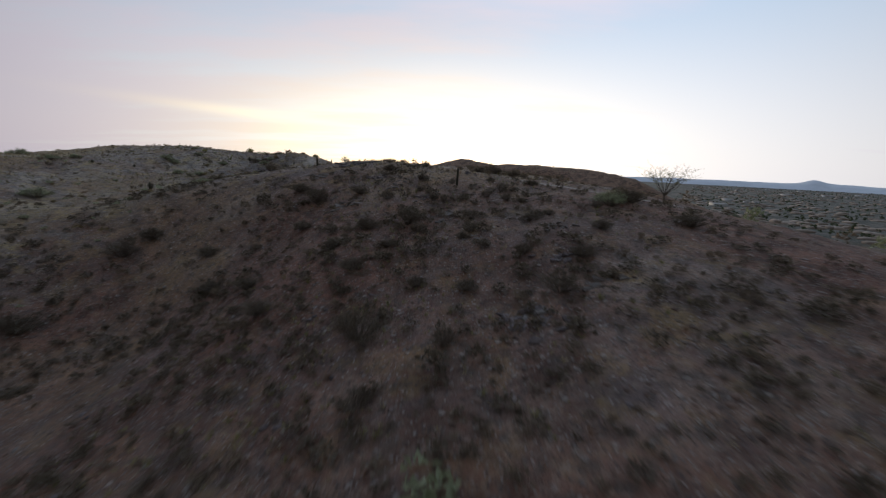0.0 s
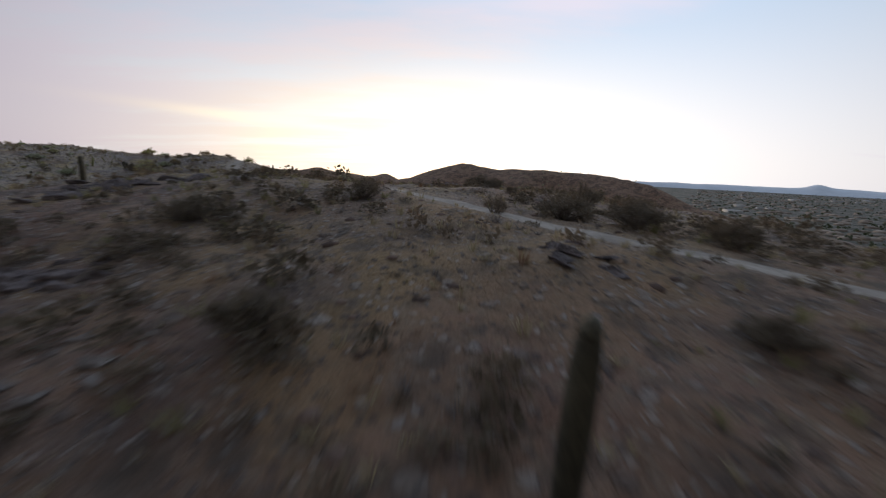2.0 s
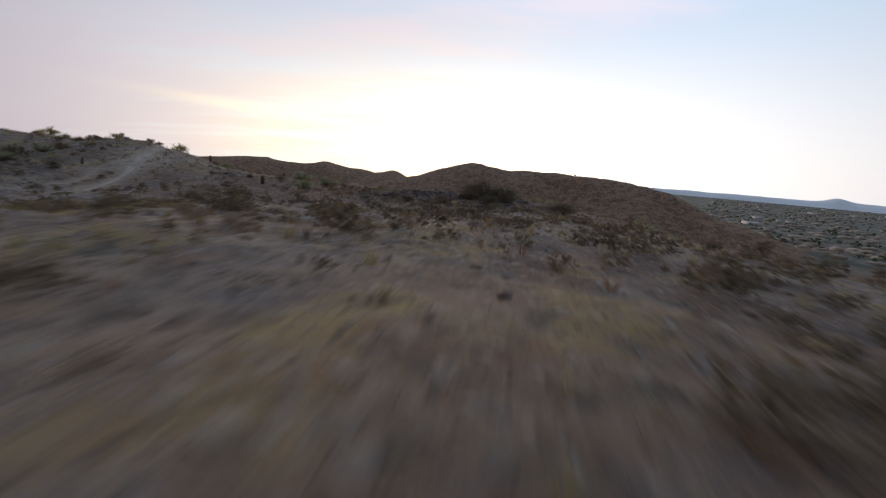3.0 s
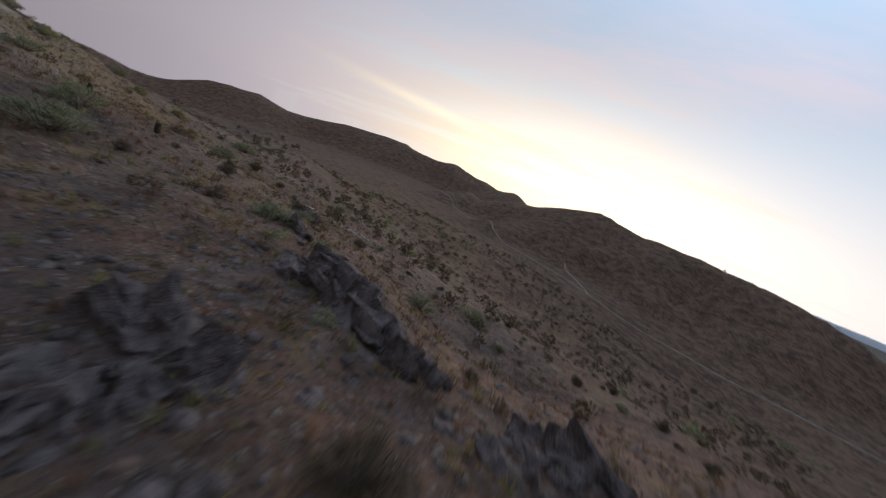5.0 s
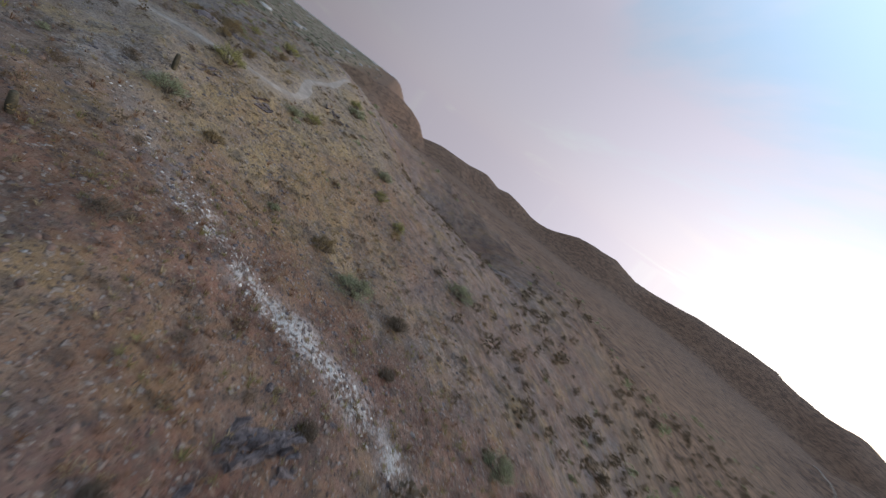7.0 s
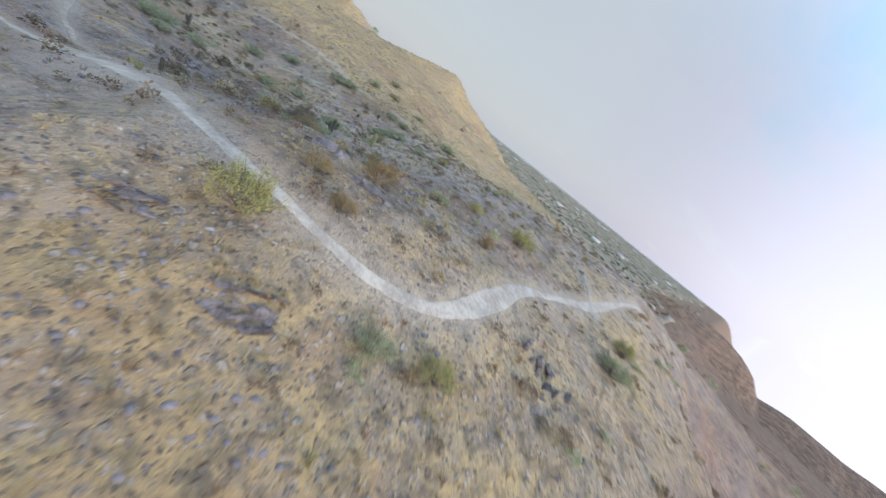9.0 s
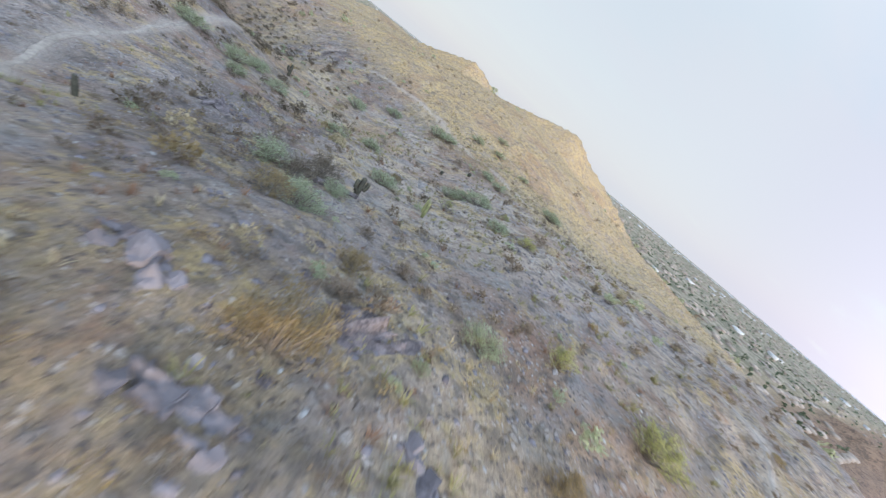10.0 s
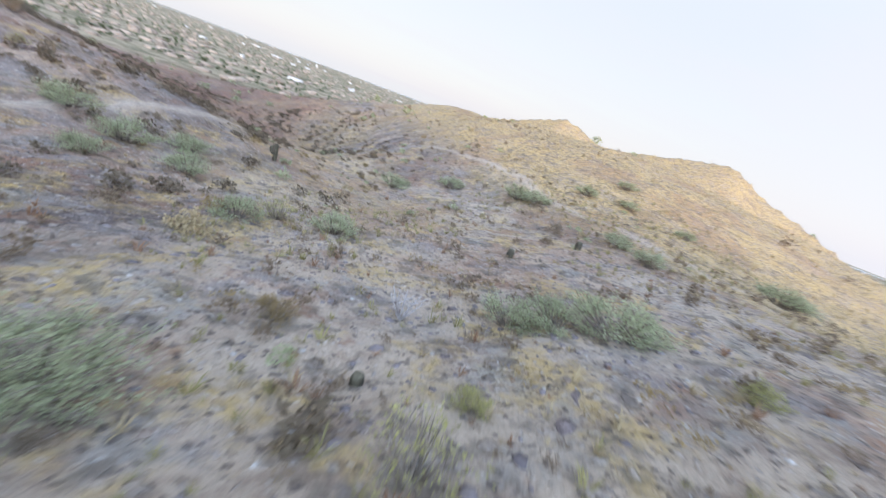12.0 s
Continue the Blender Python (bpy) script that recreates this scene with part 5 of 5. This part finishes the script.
px, py = strewn(30000, -104, 20, 6, 168, lambda x, y: close_by(x, y) * np.maximum(straw_zone(x, y), 0.6 * spots(x, y, 6, 411, 0.02, 0.2)), 0.7)
joined("straw_tufts", TUFTS, rows_at(px, py, 0.2, 0.6, 0.75, 0.0, 1.6), MAT_STRAW, "pale straw grass tufts between the stones", "grass")
px, py = strewn(42000, -104, 20, 6, 168, lambda x, y: close_by(x, y) * (0.14 + 0.86 * east_side(x, y)) * (0.25 + 0.75 * spots(x, y, 5, 421)), 0.7)
joined("russet_tufts", TUFTS, rows_at(px, py, 0.2, 0.7, 0.75, 0.0, 1.8), MAT_RUSSET, "russet dead grass tufts over the slope", "grass")
px, py = strewn(30000, -104, 20, 6, 168, lambda x, y: close_by(x, y) * (0.55 + 0.4 * smooth(x, -18, -34)) * spots(x, y, 7, 431, -0.04, 0.16), 0.7)
joined("olive_tufts", TUFTS, rows_at(px, py, 0.2, 0.75, 0.75, 0.0, 1.8), MAT_OLIVE, "dull olive grass tufts in patches", "grass")
px, py = strewn(30000, -104, 20, 6, 168, lambda x, y: close_by(x, y) * 0.6 * spots(x, y, 4, 441, -0.02, 0.18), 0.7)
joined("ashen_tufts", TUFTS, rows_at(px, py, 0.15, 0.6, 0.7, 0.0, 1.8), MAT_ASH, "ashen grey dead tufts among gravel", "grass")
px, py = strewn(9000, -215, -74, -60, 112, lambda x, y: straw_zone(x, y) * (0.3 + 0.7 * spots(x, y, 9, 451, -0.1, 0.15)), 0.6)
joined("ridge_tufts", TUFTS, rows_at(px, py, 0.5, 1.3, 0.6, 0.0, 1.6), MAT_STRAW, "golden grass tufts covering the far ridge", "grass")

# ---------------------------------------------------------------- the town on the plain


def house_arrays(rnd):
    """A low house with a hipped roof, one unit wide."""
    d, e = rnd.uniform(0.6, 1.1), 0.08
    v = [(-.5, -d / 2, 0), (.5, -d / 2, 0), (.5, d / 2, 0), (-.5, d / 2, 0), (-.5, -d / 2, .22), (.5, -d / 2, .22), (.5, d / 2, .22), (-.5, d / 2, .22),
         (-.28, -e, .36), (.28, -e, .36), (.28, e, .36), (-.28, e, .36)]
    f = [(0, 1, 5, 4), (1, 2, 6, 5), (2, 3, 7, 6), (3, 0, 4, 7), (4, 5, 9, 8), (5, 6, 10, 9), (6, 7, 11, 10), (7, 4, 8, 11), (8, 9, 10, 11)]
    return np.array(v), np.array(f)


def hall_arrays(rnd):
    """A flat-roofed hall with a parapet."""
    d = rnd.uniform(0.4, 0.8)
    v, f = [], []
    for z, s in ((0, 1), (.12, 1), (.12, .96), (.105, .96)):
        v += [(-.5 * s, -d / 2 * s, z), (.5 * s, -d / 2 * s, z), (.5 * s, d / 2 * s, z), (-.5 * s, d / 2 * s, z)]
    for k in range(3):
        for i in range(4):
            j = (i + 1) % 4
            f.append((k * 4 + i, k * 4 + j, k * 4 + 4 + j, k * 4 + 4 + i))
    f.append((12, 13, 14, 15))
    return np.array(v), np.array(f)


def crown_arrays(rnd):
    """A tree's crown of loose leafy tufts over a short trunk."""
    v, f = [], []
    for k in range(14):
        c = Vector((rnd.gauss(0, .2), rnd.gauss(0, .2), rnd.uniform(.35, .9)))
        a = Vector((rnd.gauss(0, 1), rnd.gauss(0, 1), rnd.gauss(0, 1))).normalized() * rnd.uniform(.15, .3)
        b = a.orthogonal().normalized() * rnd.uniform(.15, .3)
        n = len(v)
        v += [c - a, c - b, c + a, c + b]
        f.append((n, n + 1, n + 2, n + 3))
    n = len(v)
    v += [Vector((-.04, 0, 0)), Vector((.04, 0, 0)), Vector((.03, 0, .5)), Vector((-.03, 0, .5))]
    f.append((n, n + 1, n + 2, n + 3))
    return np.array([tuple(p) for p in v]), np.array(f)


TOWN_RND = random.Random(9)


def town_places(n, r0, r1, power=1.0):
    r = r0 + (r1 - r0) * rng.uniform(0, 1, n) ** power
    a = rng.uniform(0, 2 * math.pi, n)
    x, y = r * np.cos(a), 80 + r * np.sin(a)
    bearing = np.degrees(np.arctan2(x, y - 100))
    keep = (ground_z(x, y) < PLAIN_Z + 2.5) & ((bearing > 34) | (bearing < -90))
    return x[keep], y[keep]


def on_streets(x, y, pitch):
    """Drawn to a street grid."""
    return np.round(x / pitch) * pitch + rng.uniform(-3, 3, len(x)), np.round(y / (pitch * 1.6)) * pitch * 1.6 + rng.choice([-14, 14], len(x)) + rng.uniform(-2, 2, len(x))


hx, hy = on_streets(*town_places(10500, 520, 4300, 1.3), 26)
n = len(hx)
joined("town_houses", [house_arrays(TOWN_RND) for _ in range(5)], np.stack([hx, hy, ground_z(hx, hy) - 0.3, rng.choice([0, math.pi / 2], n), rng.uniform(9, 15, n), rng.uniform(8, 12, n)], 1),
       MAT_ROOF, "rows of low tan houses far below", "houses")
hx, hy = town_places(380, 800, 4400, 0.9)
n = len(hx)
joined("town_halls", [hall_arrays(TOWN_RND) for _ in range(4)], np.stack([hx, hy, ground_z(hx, hy) - 0.3, rng.choice([0, math.pi / 2], n), 12 + 32 * rng.uniform(0, 1, n) ** 3, rng.uniform(40, 60, n)], 1),
       MAT_HALL, "white flat-roofed halls far off on the plain", "halls")
hx, hy = town_places(13000, 540, 4400, 1.3)
n = len(hx)
joined("town_trees", [crown_arrays(TOWN_RND) for _ in range(5)], np.stack([hx, hy, ground_z(hx, hy) - 0.3, rng.uniform(0, 6.28, n), rng.uniform(3.5, 7, n), rng.uniform(3.5, 6.5, n)], 1),
       MAT_TREES, "dark green trees among the houses of the town", "trees")


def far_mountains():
    """Ranges on the rim of the plain; their pale blue is haze put into the colour."""
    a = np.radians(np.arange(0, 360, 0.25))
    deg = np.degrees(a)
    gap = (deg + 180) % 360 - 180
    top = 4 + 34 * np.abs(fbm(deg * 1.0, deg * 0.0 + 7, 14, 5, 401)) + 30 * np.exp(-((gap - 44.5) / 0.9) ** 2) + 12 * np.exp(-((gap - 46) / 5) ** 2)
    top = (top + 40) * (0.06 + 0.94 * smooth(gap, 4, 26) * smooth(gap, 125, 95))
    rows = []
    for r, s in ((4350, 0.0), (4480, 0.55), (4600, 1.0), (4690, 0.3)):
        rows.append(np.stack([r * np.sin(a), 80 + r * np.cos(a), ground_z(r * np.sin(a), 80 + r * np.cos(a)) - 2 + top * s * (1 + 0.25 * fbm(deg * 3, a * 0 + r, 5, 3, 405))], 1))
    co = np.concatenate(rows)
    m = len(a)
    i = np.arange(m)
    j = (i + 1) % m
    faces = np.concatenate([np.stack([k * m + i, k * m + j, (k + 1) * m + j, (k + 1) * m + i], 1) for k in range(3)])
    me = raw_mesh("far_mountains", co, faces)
    me.materials.append(MAT_FAR_HAZED)
    return tagged(new("far_mountains", me), "mountains along the horizon, pale blue from painted haze", "mountains", kind="structure")


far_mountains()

# ---------------------------------------------------------------- loose stones


def stone_arrays(rnd, flat=0.6):
    bm = bmesh.new()
    bmesh.ops.create_icosphere(bm, subdivisions=1, radius=0.5)
    for v in bm.verts:
        v.co *= rnd.uniform(0.68, 1.2)
        v.co.z *= flat
    me = bpy.data.meshes.new("stone")
    bm.to_mesh(me)
    bm.free()
    return me


STONE_RND = random.Random(21)
STONES = [stone_arrays(STONE_RND, STONE_RND.uniform(0.35, 0.8)) for _ in range(8)]
SHARDS = []
for k in range(8):
    r = random.Random(300 + k)
    bm = bmesh.new()
    bmesh.ops.create_icosphere(bm, subdivisions=1, radius=0.5)
    for v in list(bm.verts):
        v.co = Vector((v.co.x * r.uniform(0.8, 1.2), v.co.y * r.uniform(0.5, 0.9), v.co.z * r.uniform(0.25, 0.6)))
    bmesh.ops.dissolve_limit(bm, angle_limit=0.35, verts=bm.verts, edges=bm.edges)
    bmesh.ops.triangulate(bm, faces=bm.faces)
    me = bpy.data.meshes.new("shard")
    bm.to_mesh(me)
    bm.free()
    SHARDS.append(arrays(me))
for me in STONES:
    me.materials.append(MAT_PALE)


def stony(x, y):
    return np.clip(0.3 + 0.7 * rocky_zone(x, y) + 1.2 * fbm(x, y, 7, 3, 331), 0.05, 1)


px, py = strewn(19000, -100, 20, 10, 170, stony, 0.7)
joined("gravel", SHARDS, rows_at(px, py, 0.08, 0.4, 0.8, 0.12, 3.0), MAT_STONE, "angular grey stones scattered over the slope", "stones")
px, py = strewn(9000, -100, 20, 10, 170, rocky_zone, 0.8)
joined("slate_rubble", SHARDS, rows_at(px, py, 0.15, 0.8, 0.7, 0.1, 2.4), MAT_SLATE, "dark slate rubble on the rocky ridge", "stones")
px, py = strewn(21000, -34, 16, 8, 152, lambda x, y: np.clip(0.3 + 2.6 * fbm(x, y, 5, 3, 361), 0.03, 1), 0.8)
joined("rough_stones", SHARDS, rows_at(px, py, 0.1, 0.6, 0.9, 0.12, 2.8), MAT_EARTHY, "rough earth-brown stones crowding the slope", "stones")
px, py = strewn(22000, -84, -22, 84, 152, lambda x, y: np.clip(0.25 + 2.8 * fbm(x, y, 4, 3, 371), 0.02, 1), 0.8)
joined("slate_chips", SHARDS, rows_at(px, py, 0.08, 0.45, 0.8, 0.08, 2.6), MAT_CHIPS, "violet grey slate chips strewn in patches", "stones")
px, py = strewn(9000, -88, -16, 80, 156, lambda x, y: np.clip(0.2 + 2.4 * fbm(x, y, 5, 3, 391), 0.02, 1), 0.7)
joined("pale_stones", SHARDS, rows_at(px, py, 0.07, 0.27, 0.8, 0.1, 2.4), MAT_BLEACHED, "pale bleached stones strewn over the summit", "stones")
px, py = strewn(3200, -10, 14, 94, 124, lambda x, y: np.clip(0.2 + 0.8 * rocky_zone(x, y) + 1.5 * fbm(x, y, 4, 3, 381), 0.02, 1), 0.8)
joined("slate_debris", SHARDS, rows_at(px, py, 0.18, 0.8, 0.8, 0.06, 2.0), MAT_SLATE, "dark slate debris below the rock ribs", "stones")
px, py = strewn(9000, -40, -10, 116, 160, lambda x, y: (0.25 + 0.75 * smooth(y, 121, 130)) * np.exp(-((line_distance(x, y, VEIN)[0] + 2.0 * fbm(x, y, 3.0, 3, 61)) / 0.9) ** 2), 0.3)
joined("quartz_rubble", SHARDS, rows_at(px, py, 0.06, 0.35, 0.7, 0.1, 2.0), MAT_QUARTZ, "white quartz rubble of a vein down the slope", "stones")
px, py = strewn(450, -74, 10, 12, 150, stony, 0.9)
for x, y in list(zip(px, py))[:280]:
    s = 0.2 + 0.32 * STONE_RND.random() ** 2
    ob = part("stone", STONE_RND.choice(STONES), None, ground)
    ob.matrix_world = pose(float(x), float(y), float(ground_z(x, y)) - 0.05 * s, STONE_RND.uniform(-20, 20), STONE_RND.uniform(-20, 20), STONE_RND.uniform(0, 360)) @ Matrix.Diagonal((s, s * 0.8, s, 1))
